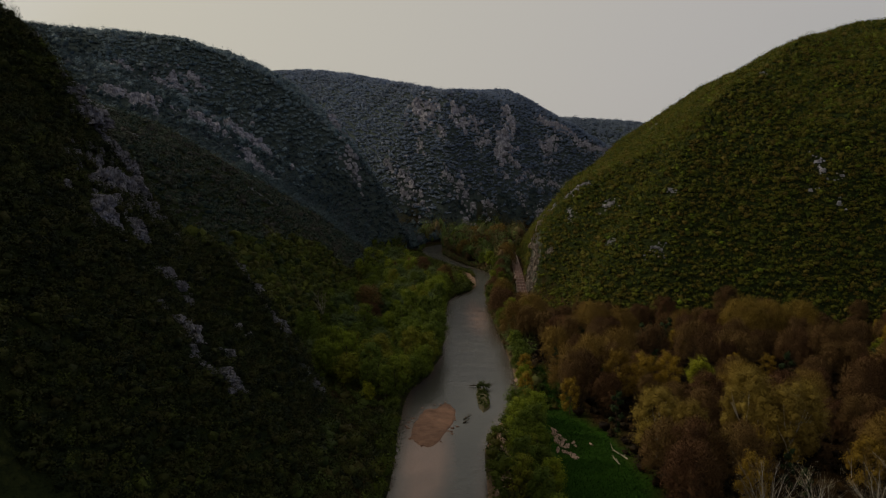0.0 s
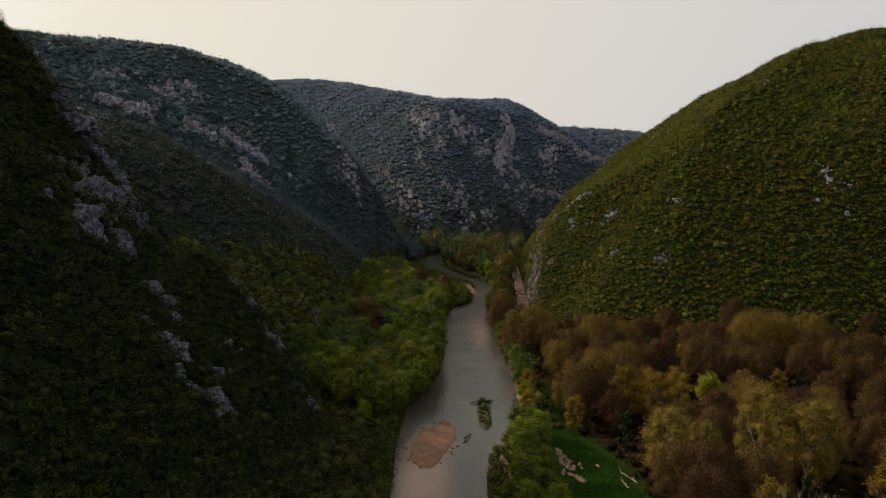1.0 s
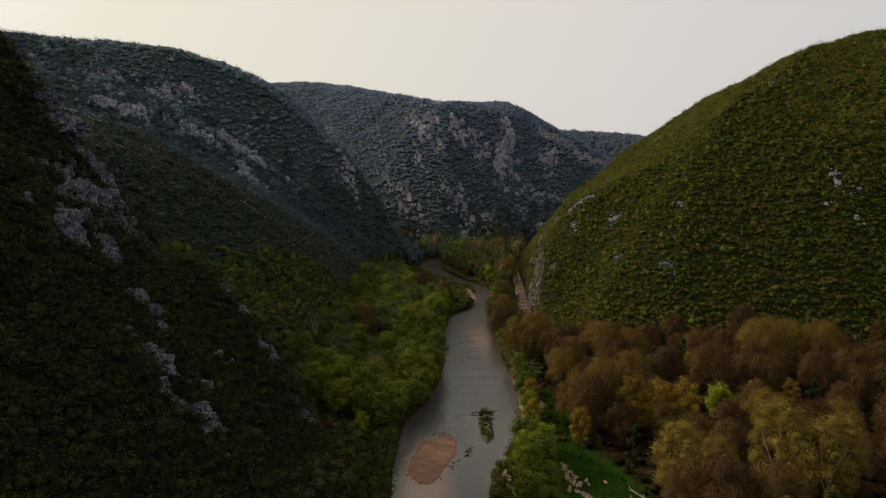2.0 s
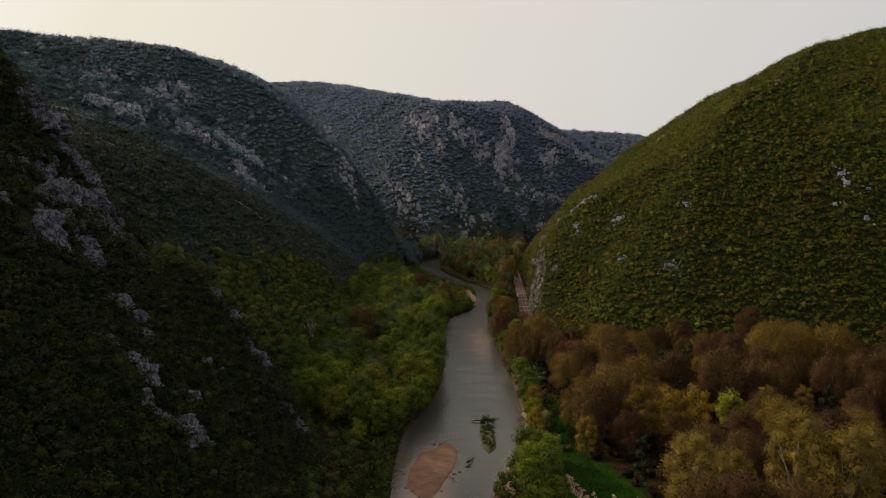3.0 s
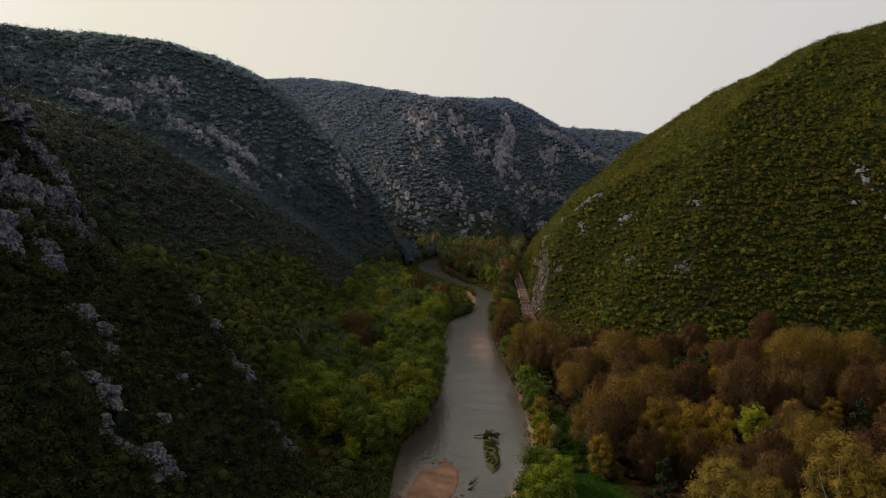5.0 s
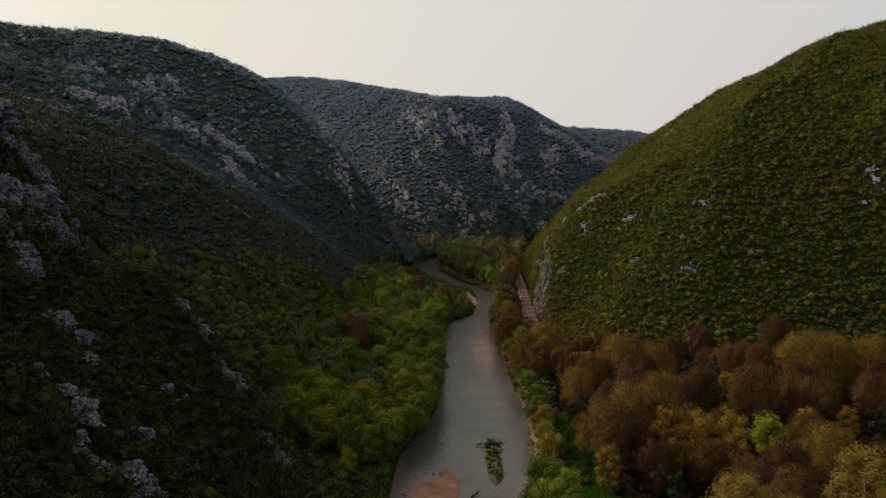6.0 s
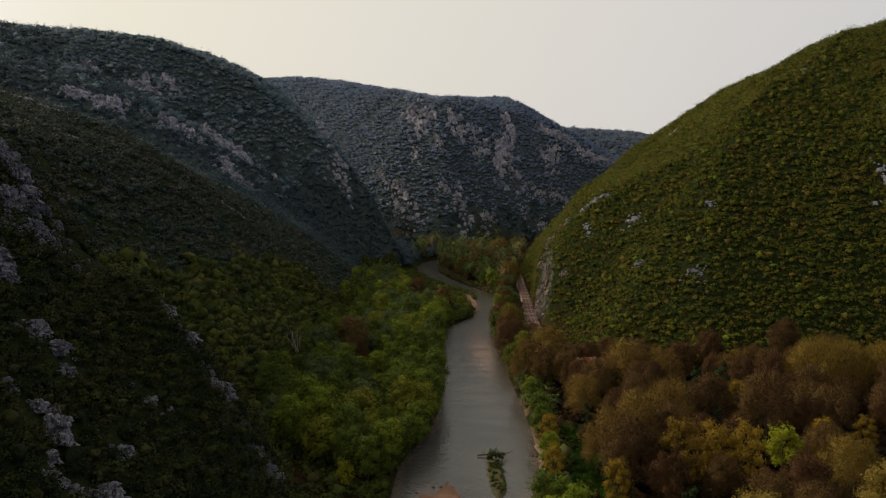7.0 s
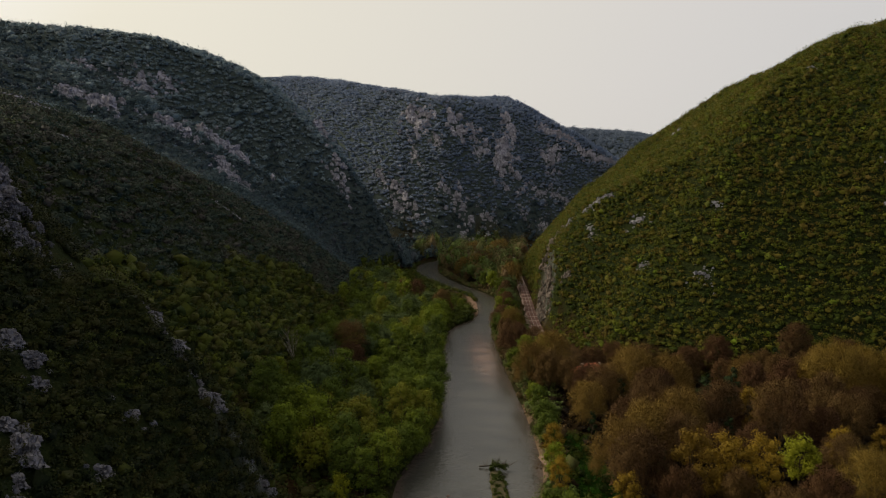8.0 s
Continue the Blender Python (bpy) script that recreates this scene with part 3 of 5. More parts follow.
def crowns(name, mat, centres, radii, squash, count, size, tint, lump=0.5, cut=-0.3, core=0.6, ragged=0.6, heart_size=0.62, level=1):
    """Lumpy crowns of loose leaf sprays round a dense heart."""
    n = len(centres)
    base, tris = sphere_template(level, cut)
    lobes = rng.normal(size=(n, 6, 3))
    lobes[..., 2] = np.abs(lobes[..., 2]) * 0.8
    lobes = unit(lobes)
    squash = np.broadcast_to(squash, (n,))
    body = np.broadcast_to(base, (n, *base.shape))
    r = radii[:, None] * heart_size * lumps(body, lobes, lump) * rng.uniform(0.82, 1.1, body.shape[:2])
    body = body * r[..., None]
    body[..., 2] *= squash[:, None]
    body = body + centres[:, None, :]
    V = base.shape[0]
    heart = (tris[None] + (np.arange(n) * V)[:, None, None]).reshape(-1, 3)
    d = rng.normal(size=(n, count, 3))
    d[..., 2] = np.where(d[..., 2] < cut, -d[..., 2], d[..., 2])
    d = unit(d)
    r = radii[:, None] * lumps(d, lobes, lump) * rng.uniform(core, 1.06, (n, count))
    p = d * r[..., None]
    p[..., 2] *= squash[:, None]
    p += centres[:, None, :]
    s = (size * rng.uniform(0.6, 1.4, (n, count)))[..., None]
    lean = rng.normal(scale=ragged, size=d.shape)
    nrm = unit(d + lean + np.array((0, 0, 0.15)))
    t = unit(np.cross(nrm, rng.normal(size=d.shape)))
    w = np.cross(nrm, t)
    q = np.stack([p + t * s * 0.62, p - t * s * 0.34 + w * s * 0.5, p - t * s * 0.34 - w * s * 0.5], axis=2)
    verts = np.concatenate([body.reshape(-1, 3), q.reshape(-1, 3)])
    faces = np.concatenate([heart, np.arange(n * count * 3).reshape(-1, 3) + n * V])
    me = bpy.data.meshes.new(name)
    me.vertices.add(len(verts))
    me.vertices.foreach_set("co", verts.astype(np.float32).ravel())
    me.loops.add(faces.size)
    me.loops.foreach_set("vertex_index", faces.ravel().astype(np.int32))
    me.polygons.add(len(faces))
    me.polygons.foreach_set("loop_start", (np.arange(len(faces)) * 3).astype(np.int32))
    me.polygons.foreach_set("loop_total", np.full(len(faces), 3, np.int32))
    me.polygons.foreach_set("use_smooth", np.ones(len(faces), bool))
    facing = unit(0.45 * d + nrm + np.array((0, 0, 0.25)))
    inner = unit(base + rng.normal(scale=0.4, size=(n, *base.shape)))
    rounded(me, np.concatenate([inner.reshape(-1, 3), np.repeat(facing.reshape(-1, 3), 3, 0)]))
    a = me.attributes.new("tint", "FLOAT", "POINT")
    a.data.foreach_set("value", np.concatenate([np.repeat(tint, V), np.repeat(tint, count * 3)]).astype(np.float32))
    me.materials.append(mat)
    me.update(calc_edges=True)
    return me


def scatter(ring, spacing, seed):
    """Jittered places in a ring."""
    g = np.random.default_rng(seed)
    r = np.array(ring, float)
    xs, ys = np.arange(r[:, 0].min(), r[:, 0].max(), spacing), np.arange(r[:, 1].min(), r[:, 1].max(), spacing * 0.87)
    x, y = np.meshgrid(xs, ys)
    x = x + (np.arange(len(ys)) % 2)[:, None] * spacing * 0.5
    x, y = x.ravel() + g.uniform(-0.38, 0.38, x.size) * spacing, y.ravel() + g.uniform(-0.38, 0.38, y.size) * spacing
    keep = inside(x, y, ring)
    return x[keep], y[keep]


def steepness(x, y):
    return np.hypot(height(x + 1, y) - height(x - 1, y), height(x, y + 1) - height(x, y - 1)) / 2


def scrub(name, label, ring, mat, min_hill, seed, spacing, radius, count, size, keep=None, max_hill=999, tall=(0.8, 1.2), cut=-0.5, category="shrubs", lift=0.25, vary=0.33, heart=0.62, level=1):
    """A stretch of shrubs and small trees as one mass of plants, set closer in plan where the slope is steep."""
    x, y = scatter(ring, spacing / 1.3, seed)
    g = np.random.default_rng(seed + 1)
    z = height(x, y)
    ok = (z > min_hill) & (z < max_hill) & off_rock(x, y) & (g.random(len(x)) < np.sqrt(1 + steepness(x, y) ** 2) / 1.69)
    if keep is not None:
        ok &= keep(x, y)
    x, y, z = x[ok], y[ok], z[ok]
    r = radius * np.clip(np.exp(g.normal(scale=0.42, size=len(x))), 0.45, 1.9)
    tint = np.clip(g.normal(0.5, vary, len(x)), 0, 1)
    me = crowns(name, mat, np.stack([x, y, z + r * lift], -1), r, g.uniform(*tall, len(x)), count, size, tint, cut=cut, heart_size=heart, level=level)
    return tagged(new(name, me), label, category=category, kind="stuff")


def west_bright(x, y):
    """The younger, brighter growth low on the western slope beyond the spur."""
    e, _ = river_bank(x, y)
    return (y > 160) & (e < 62 + 25 * grain(x, y, 40, 8)) & (y < 400)


def west(x, y):
    return west_of(x, y)[1] < 0


def dry(x, y, gap=0.6):
    return river_bank(x, y)[0] > gap


scrub("scrub", "dense evergreen shrubs and small oaks on the rocky western spur, shade in their colour",
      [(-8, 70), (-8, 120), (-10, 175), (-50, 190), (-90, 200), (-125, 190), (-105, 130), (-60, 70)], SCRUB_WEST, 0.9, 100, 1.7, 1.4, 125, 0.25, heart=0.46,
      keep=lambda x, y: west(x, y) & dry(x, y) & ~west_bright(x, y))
scrub("scrub", "spring-green shrubs and young oaks on the lower western slope",
      [(-10, 160), (0, 240), (0, 410), (-110, 410), (-120, 200)], SCRUB_BRIGHT, 3.5, 140, 2.3, 1.8, 70, 0.36, heart=0.72,
      keep=lambda x, y: west(x, y) & west_bright(x, y))
scrub("scrub", "evergreen scrub on the middle western slope, shade and haze in its colour",
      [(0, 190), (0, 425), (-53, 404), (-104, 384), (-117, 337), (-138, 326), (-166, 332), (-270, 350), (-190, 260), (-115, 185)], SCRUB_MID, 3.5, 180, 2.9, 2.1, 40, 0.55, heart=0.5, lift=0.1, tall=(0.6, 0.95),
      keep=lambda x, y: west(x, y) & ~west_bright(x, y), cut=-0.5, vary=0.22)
HIGH_RING = [(0, 425), (-15, 620), (-80, 660), (-330, 680), (-420, 620), (-300, 350), (-270, 350), (-166, 332), (-138, 326), (-117, 337), (-104, 384), (-53, 404)]
NORTH_RING = [(-380, 875), (-214, 770), (-90, 660), (-40, 610), (-16, 640), (30, 660), (70, 680), (150, 735), (260, 790), (260, 900), (80, 930), (-250, 1040)]


def dark_foot(x, y):
    """The foot of the two mountains, where a darker leaf tone offsets how light falls."""
    z = height(x, y)
    return z < np.where(y > 600, 34, 72 + 0.5 * np.clip(-x - 100, 0, 200)) + 16 * grain(x, y, 45, 61) + 34 * grain(x, y, 5, 62, 2)


scrub("scrub", "evergreen scrub on the high western mountain, blue-grey haze in its colour", HIGH_RING, SCRUB_HIGH, 3.5, 200, 3.4, 2.6, 28, 0.75, heart=0.64, lift=0.1,
      keep=lambda x, y: west(x, y) & dry(x, y) & ~dark_foot(x, y), tall=(0.55, 0.85), cut=-0.5, vary=0.16)
scrub("scrub", "scrub at the foot of the high western mountain, darkening and haze in its colour", HIGH_RING, SCRUB_FOOT, 3.5, 210, 3.4, 2.6, 34, 0.7, heart=0.5, lift=0.15,
      keep=lambda x, y: west(x, y) & dry(x, y) & dark_foot(x, y), tall=(0.7, 1.1), cut=-0.5, vary=0.2)
scrub("scrub", "olive and spring-green oak scrub covering the eastern hill",
      [(36, 610), (40, 290), (60, 236), (215, 205), (285, 330), (300, 470), (200, 520), (130, 610)], SCRUB_EAST, 3.0, 220, 2.05, 1.6, 46, 0.40, heart=0.5, lift=0.15, tall=(0.75, 1.2),
      keep=lambda x, y: from_ring(x, y, EAST_FOOT) > -3, cut=-0.5, vary=0.28)
scrub("scrub", "scrub on the far cliffy mountain, pale blue haze in its colour", NORTH_RING, SCRUB_NORTH, 3.0, 260, 3.8, 2.9, 24, 0.9, heart=0.64, lift=0.1, tall=(0.5, 0.8), cut=-0.5, vary=0.16,
      keep=lambda x, y: (height(x, y + 10) > height(x, y) - 1.5) & ~dark_foot(x, y))
scrub("scrub", "scrub at the foot of the far mountain, darkening and haze in its colour", NORTH_RING, SCRUB_FOOT, 2.0, 270, 4.2, 3.3, 34, 0.9, heart=0.5, lift=0.2, tall=(0.8, 1.3), cut=-0.5, vary=0.2,
      keep=lambda x, y: dark_foot(x, y) & dry(x, y, 2))
scrub("scrub", "woods on the farthest ridge, haze painted into their colour",
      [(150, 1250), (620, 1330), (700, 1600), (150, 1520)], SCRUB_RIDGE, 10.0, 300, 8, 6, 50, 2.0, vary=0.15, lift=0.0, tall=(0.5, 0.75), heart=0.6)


# ---- trees of the valley floor ----
def tube(verts, faces, points, radii, sides=5):
    k = len(verts)
    for i, (p, r) in enumerate(zip(points, radii)):
        d = (points[min(i + 1, len(points) - 1)] - points[max(i - 1, 0)]).normalized()
        a = d.orthogonal().normalized()
        b = d.cross(a)
        for s in range(sides):
            w = 2 * math.pi * s / sides
            verts.append(p + (a * math.cos(w) + b * math.sin(w)) * r)
        if i:
            o = k + i * sides
            for s in range(sides):
                faces.append((o - sides + s, o - sides + (s + 1) % sides, o + (s + 1) % sides, o + s))


def bough(start, way, length, bend, steps, r):
    pts, p, d = [start], start.copy(), way.normalized()
    for _ in range(steps):
        d = (d + Vector((r.uniform(-bend, bend), r.uniform(-bend, bend), r.uniform(-bend, bend) + bend * 0.55))).normalized()
        p = p + d * (length / steps)
        pts.append(p.copy())
    return pts, d


def skeleton_of(h, spread, r, limbs=7, branches=6, fork=0.3):
    """Trunk and limbs of a tree h metres high, and the places and directions of its branch ends."""
    verts, faces, ends = [], [], []
    trunk, d = bough(Vector((0, 0, -0.4)), Vector((0, 0, 1)), h * fork + 0.4, 0.06, 3, r)
    girth = 0.016 * h + 0.05
    tube(verts, faces, trunk, [girth, girth * 0.85, girth * 0.75, girth * 0.65], 7)
    for i in range(limbs):
        w = 2 * math.pi * (i + r.uniform(-0.3, 0.3)) / limbs
        lean = r.uniform(0.25, 1.0) * spread
        pts, d = bough(trunk[-1 - (i % 2)], Vector((math.cos(w) * lean, math.sin(w) * lean, 1)), h * (0.62 - 0.12 * lean) * r.uniform(0.85, 1.1), 0.16, 4, r)
        tube(verts, faces, pts, [girth * f for f in (0.5, 0.4, 0.28, 0.18, 0.08)], 4)
        for j in range(branches):
            at = pts[1 + j % 4].lerp(pts[min(2 + j % 4, 4)], r.random())
            w2 = r.uniform(0, 6.28)
            out = Vector((math.cos(w2), math.sin(w2), r.uniform(0.35, 1.1))) * 0.8 * spread + d * 0.6
            bp, bd = bough(at, out, h * 0.19 * r.uniform(0.7, 1.3), 0.18, 2, r)
            tube(verts, faces, bp, [girth * 0.17, girth * 0.11, girth * 0.04], 3)
            ends += [(bp[1], bd), (bp[2], bd), (bp[0].lerp(bp[1], 0.5), bd)]
        ends.append((pts[-1], d))
    return verts, faces, ends


def fan_of(h, spread, r, limbs, branches, fork):
    """Trunk, limbs and branches of a bare tree that fan out from a low fork, and where its twigs grow."""
    verts, faces, ends = [], [], []
    trunk, d = bough(Vector((0, 0, -0.4)), Vector((0, 0, 1)), h * fork + 0.4, 0.05, 3, r)
    girth = 0.013 * h + 0.05
    tube(verts, faces, trunk, [girth, girth * 0.85, girth * 0.75, girth * 0.65], 6)
    for i in range(limbs):
        u = (i + 0.5) / limbs
        w, lean = i * 2.4 + r.uniform(-0.4, 0.4), spread * (0.12 + 1.3 * u)
        pts, d = bough(trunk[-1 - (i % 2)], Vector((math.cos(w) * lean, math.sin(w) * lean, 1)), h * (1 - fork) * (0.86 - 0.14 * u) * r.uniform(0.9, 1.05), 0.11, 5, r)
        tube(verts, faces, pts, [girth * f for f in (0.45, 0.36, 0.27, 0.19, 0.12, 0.04)], 4)
        for j in range(branches):
            k = 1 + j % 4
            at = pts[k].lerp(pts[k + 1], r.random())
            out = (pts[k + 1] - pts[k]).normalized() + Vector((r.gauss(0, 0.5), r.gauss(0, 0.5), r.gauss(0.05, 0.3)))
            bp, bd = bough(at, out, h * 0.2 * r.uniform(0.7, 1.3), 0.12, 2, r)
            tube(verts, faces, [bp[0], bp[2]], [girth * 0.15, girth * 0.04], 3)
            ends += [(bp[0].lerp(bp[1], 0.6), bd), (bp[1], bd), (bp[2], bd)]
        ends += [(pts[4], d), (pts[5], d)]
    return verts, faces, ends


def twigs(name, ends, per, length, width, bud, mat, seed):
    """Fine twigs that run on from the branch ends, with a few buds among them."""
    g = np.random.default_rng(seed)
    p = np.repeat(np.array([tuple(e[0]) for e in ends]), per, 0)
    d = np.repeat(np.array([tuple(e[1]) for e in ends]), per, 0)
    d = unit(0.6 * d + 0.8 * unit(p - np.array((0, 0, 0.4 * p[:, 2].max()))) + g.normal(scale=0.36, size=d.shape))
    L = (length * g.uniform(0.5, 1.25, len(p)))[:, None]
    p = p + d * L * g.uniform(-0.3, 0.5, (len(p), 1)) + g.normal(scale=length * 0.13, size=p.shape)
    w = unit(np.cross(d, g.normal(size=d.shape))) * width
    q = np.stack([p - w, p + w, p + d * L], 1)
    n = unit(g.normal(size=d.shape))
    f = unit(np.cross(n, d)) * bud * g.uniform(0.6, 1.4, (len(p), 1))
    e = np.cross(n, f)
    tip = p + d * L * 0.7
    q[::3] = np.stack([tip + f, tip - f * 0.6 + e * 0.8, tip - f * 0.6 - e * 0.8], 1)[::3]
    mass = unit(p + d * L * 0.5 - np.array((0, 0, 0.5 * p[:, 2].max())))
    return raw_mesh(name, q, 3, mat, np.full(len(q), 0.5), unit(mass + g.normal(scale=0.35, size=p.shape)))


def tree(name, label, category, trunk_mesh, crown_mesh, group):
    ob = tagged(new(name), label, category, group)
    ob.empty_display_size = 0.5
    part("trunk", trunk_mesh, ob)
    part("crown", crown_mesh, ob)
    return ob


def bare_kind(h, spread, twig, bark, seed, per=17, limbs=8, branches=6, fork=0.24, length=0.11, width=0.03, bud=0.13):
    """A leafless tree: a fan of limbs and branches that ends in a haze of fine twigs."""
    v, f, ends = fan_of(h, spread, random.Random(seed), limbs, branches, fork)
    return listed("trunk", v, f, bark), twigs("crown", ends, per, h * length, width, bud, twig, seed)


def plume_kind(h, width, mat, seed, lobes=30, per=620, length=0.5, thick=0.035, base=0.26, bark=None):
    """A leafless tree whose fine twigs gather into rounded, upswept plumes over a fan of limbs."""
    r, g = random.Random(seed), np.random.default_rng(seed)
    v, f, _ = fan_of(h * 0.93, 0.62 * width / h, r, 9, 6, 0.2)
    k = np.arange(lobes)
    u = (k + 0.5) / lobes
    reach = width * 0.5 * np.sqrt(np.clip(1 - ((u - 0.32) / 0.72) ** 2, 0.05, 1)) * 0.8 * np.where(k % 4 == 3, 0.4, 1.0)
    turn = k * 2.4 + g.uniform(-0.4, 0.4, lobes)
    centres = np.stack([np.cos(turn) * reach, np.sin(turn) * reach, h * (base + (0.9 - base) * u)], -1)
    radii = width * 0.17 * g.uniform(0.75, 1.25, lobes)
    d = unit(g.normal(size=(lobes, per, 3)))
    d[..., 2] = np.where(g.random((lobes, per)) < 0.6, np.abs(d[..., 2]), d[..., 2])
    out = unit(centres - np.array((0, 0, 0.3 * h)))[:, None, :]
    p = centres[:, None, :] + d * (radii[:, None] * g.uniform(0.35, 1.0, (lobes, per)))[..., None] * np.array((1, 1, 1.25))
    way = unit(0.5 * d + 0.5 * out + np.array((0, 0, 0.2)) + g.normal(scale=0.6, size=d.shape))
    L = (length * g.uniform(0.5, 1.3, (lobes, per)))[..., None]
    w = unit(np.cross(way, g.normal(size=d.shape))) * thick * g.uniform(0.6, 1.6, (lobes, per))[..., None]
    q = np.stack([p - w, p + w, p + way * L], 2).reshape(-1, 3, 3)
    n = unit(0.8 * d + 0.5 * out + g.normal(scale=0.25, size=d.shape) + np.array((0, 0, 0.25)))
    return listed("trunk", v, f, bark or BARK), raw_mesh("crown", q, 3, mat, np.full(len(q), 0.5), n.reshape(-1, 3))


def leafy_kind(h, width, mat, seed, flakes=210, size=0.33, lobes=13, narrow=False, base=0.22, bark=None, core=0.6, lobe=0.26):
    r = random.Random(seed)
    v, f, ends = skeleton_of(h * 0.9, width / h * 0.9, r, 4, 1)
    centres, radii = [], []
    for i in range(lobes):
        u = (i + 0.5) / lobes
        z = h * (base + (0.86 - base) * u)
        reach = width * 0.5 * (math.sin(math.pi * (0.16 + 0.78 * u)) ** 0.8) * (0.55 if narrow else 0.66)
        w = i * 2.4 + r.uniform(-0.4, 0.4)
        centres.append((math.cos(w) * reach, math.sin(w) * reach, z))
        radii.append(width * lobe * r.uniform(0.8, 1.2))
    return (listed("trunk", v, f, bark or BARK),
            crowns("crown", mat, np.array(centres), np.array(radii), 1.05, flakes, size, np.full(lobes, 0.5), 0.42, -0.75, core, 0.5, 0.45))


planted = [(39.5, 231), (36, 228), (43, 228)]   # the house keeps its ground clear


def plant(kind, places, group, sizes=(0.85, 1.2)):
    """Trees of a kind at (x, y) or (x, y, scale); the first is built, the rest are copies with their parts."""
    r = random.Random(len(planted) + 5)
    makers = kind["meshes"]
    first = {}
    for p in places:
        k = r.randrange(len(makers))
        s = p[2] if len(p) > 2 else r.uniform(*sizes)
        z = float(height(np.array([p[0]]), np.array([p[1]]))[0])
        m = pose(p[0], p[1], z, r.uniform(-3, 3), r.uniform(-3, 3), r.uniform(0, 360))
        if k not in first:
            ob = first[k] = tree(kind["name"], kind["label"], "tree", *makers[k], group)
        else:
            ob = copy_thing(first[k], m)
        ob.matrix_basis = m
        ob.scale = (s, s, s * r.uniform(0.92, 1.1))
        planted.append((p[0], p[1]))


BROWN = {"name": "bare_tree", "label": "leafless brown-twigged poplar of the flood plain, no leaves yet",
         "meshes": [plume_kind(12 + 0.7 * s, 8.5 + 0.6 * s, TWIG_BROWN, s) for s in (1, 2, 3, 4)]}
BROWN_TALL = {"name": "bare_tree", "label": "tall spreading leafless tree with ochre-brown twigs",
              "meshes": [plume_kind(16, 12.5, TWIG_OCHRE, s, 46, 520, 0.6, 0.03, 0.22) for s in (11, 12, 13)]}
FAN = {"name": "bare_tree", "label": "broad fan-shaped tree with golden-ochre budding twigs",
       "meshes": [plume_kind(16, 13, TWIG_GOLD, s, 46, 420, 0.7, 0.028, 0.26) for s in (14, 15)]}
OLIVE = {"name": "poplar", "label": "broad poplar with a dense crown of young tan-olive leaves",
         "meshes": [leafy_kind(17, 12, BUDS_OLIVE, s, 560, 0.2, 34, bark=PALE_BARK, core=0.5, lobe=0.19, base=0.1) for s in (21, 22)]}
GOLD = {"name": "poplar", "label": "poplar with golden-yellow young leaves among the bare trees",
        "meshes": [leafy_kind(14, 9, BUDS_GOLD, s, 340, 0.25, 18, base=0.14, core=0.5, lobe=0.2) for s in (31, 32)]}
PALE = {"name": "bare_tree", "label": "pale grey leafless tree with whitish branches",
        "meshes": [bare_kind(13, 0.7, TWIG_PALE, PALE_BARK, 41, 4, 9, 6, 0.2, 0.12, 0.025, 0.1)]}
GREEN = {"name": "riverside_tree", "label": "riverside alder in fresh green leaf",
         "meshes": [leafy_kind(12, 8, LEAF_GREEN, 51), leafy_kind(14, 8, LEAF_GREEN, 52), leafy_kind(10, 8, LEAF_GREEN, 53), leafy_kind(15, 7, LEAF_GREEN, 54, narrow=True)]}
GREY = {"name": "willow", "label": "grey-green willow with a billowing rounded crown",
        "meshes": [leafy_kind(13, 11, LEAF_GREY, 61, 260, 0.29, 18), leafy_kind(11, 9, LEAF_GREY, 62, 260, 0.29, 16)]}
LIME = {"name": "lime_green_tree", "label": "small rounded tree in bright yellow-green leaf", "meshes": [leafy_kind(9, 6.5, LEAF_LIME, 71, 240, 0.27)]}
IVY = {"name": "ivy_tree", "label": "dark ivy-clad trunk among the bare trees", "meshes": [leafy_kind(11, 3.6, LEAF_DARK, 81, 90, 0.38, 9, True, 0.1)]}

# trees that stand out
plant(OLIVE, [(41, 130, 0.95), (45, 123.5, 0.8), (57.5, 129, 1.0), (63, 124.5, 0.98), (67.5, 129, 0.9)], "tan-olive poplars")
plant(PALE, [(47, 98, 0.95), (53, 95, 1.0), (64, 99, 0.95), (71, 104, 0.9), (-30, 243, 0.8)], "pale bare trees")
plant(GOLD, [(41.3, 160, 1.0), (47.5, 162, 0.98), (52.5, 160.5, 0.9), (73.8, 175, 0.65), (66, 195, 0.75), (87, 216, 0.75), (22, 186, 0.6), (29, 156.5, 0.62), (84, 178, 0.6)], "golden poplars")
plant(LIME, [(62.7, 168, 1.15), (120, 190, 1.0), (-18, 165, 0.6)], "lime-green trees")
plant(FAN, [(89, 206, 1.0), (97, 208, 1.02), (105, 206, 0.98), (67, 154, 0.78)], "fan-shaped trees")
plant(BROWN_TALL, [(33, 204, 0.72), (47, 216, 1.0), (54, 213, 0.9), (31, 171, 0.85), (38, 178, 0.85), (31, 244, 0.92), (24, 236, 0.8), (47, 184, 0.85), (26, 300, 0.75)],
      "tall bare trees")
plant(BROWN, [(36.5, 222, 0.82), (42.5, 223, 0.8), (33, 226, 0.75)], "bare flood-plain trees")
plant(GREY, [(-30, 214, 1.05), (-26, 226, 0.9), (-22, 256, 0.9), (-36, 235, 0.8), (32, 372, 0.9), (-14, 300, 0.8), (-25, 290, 0.95)], "willows")
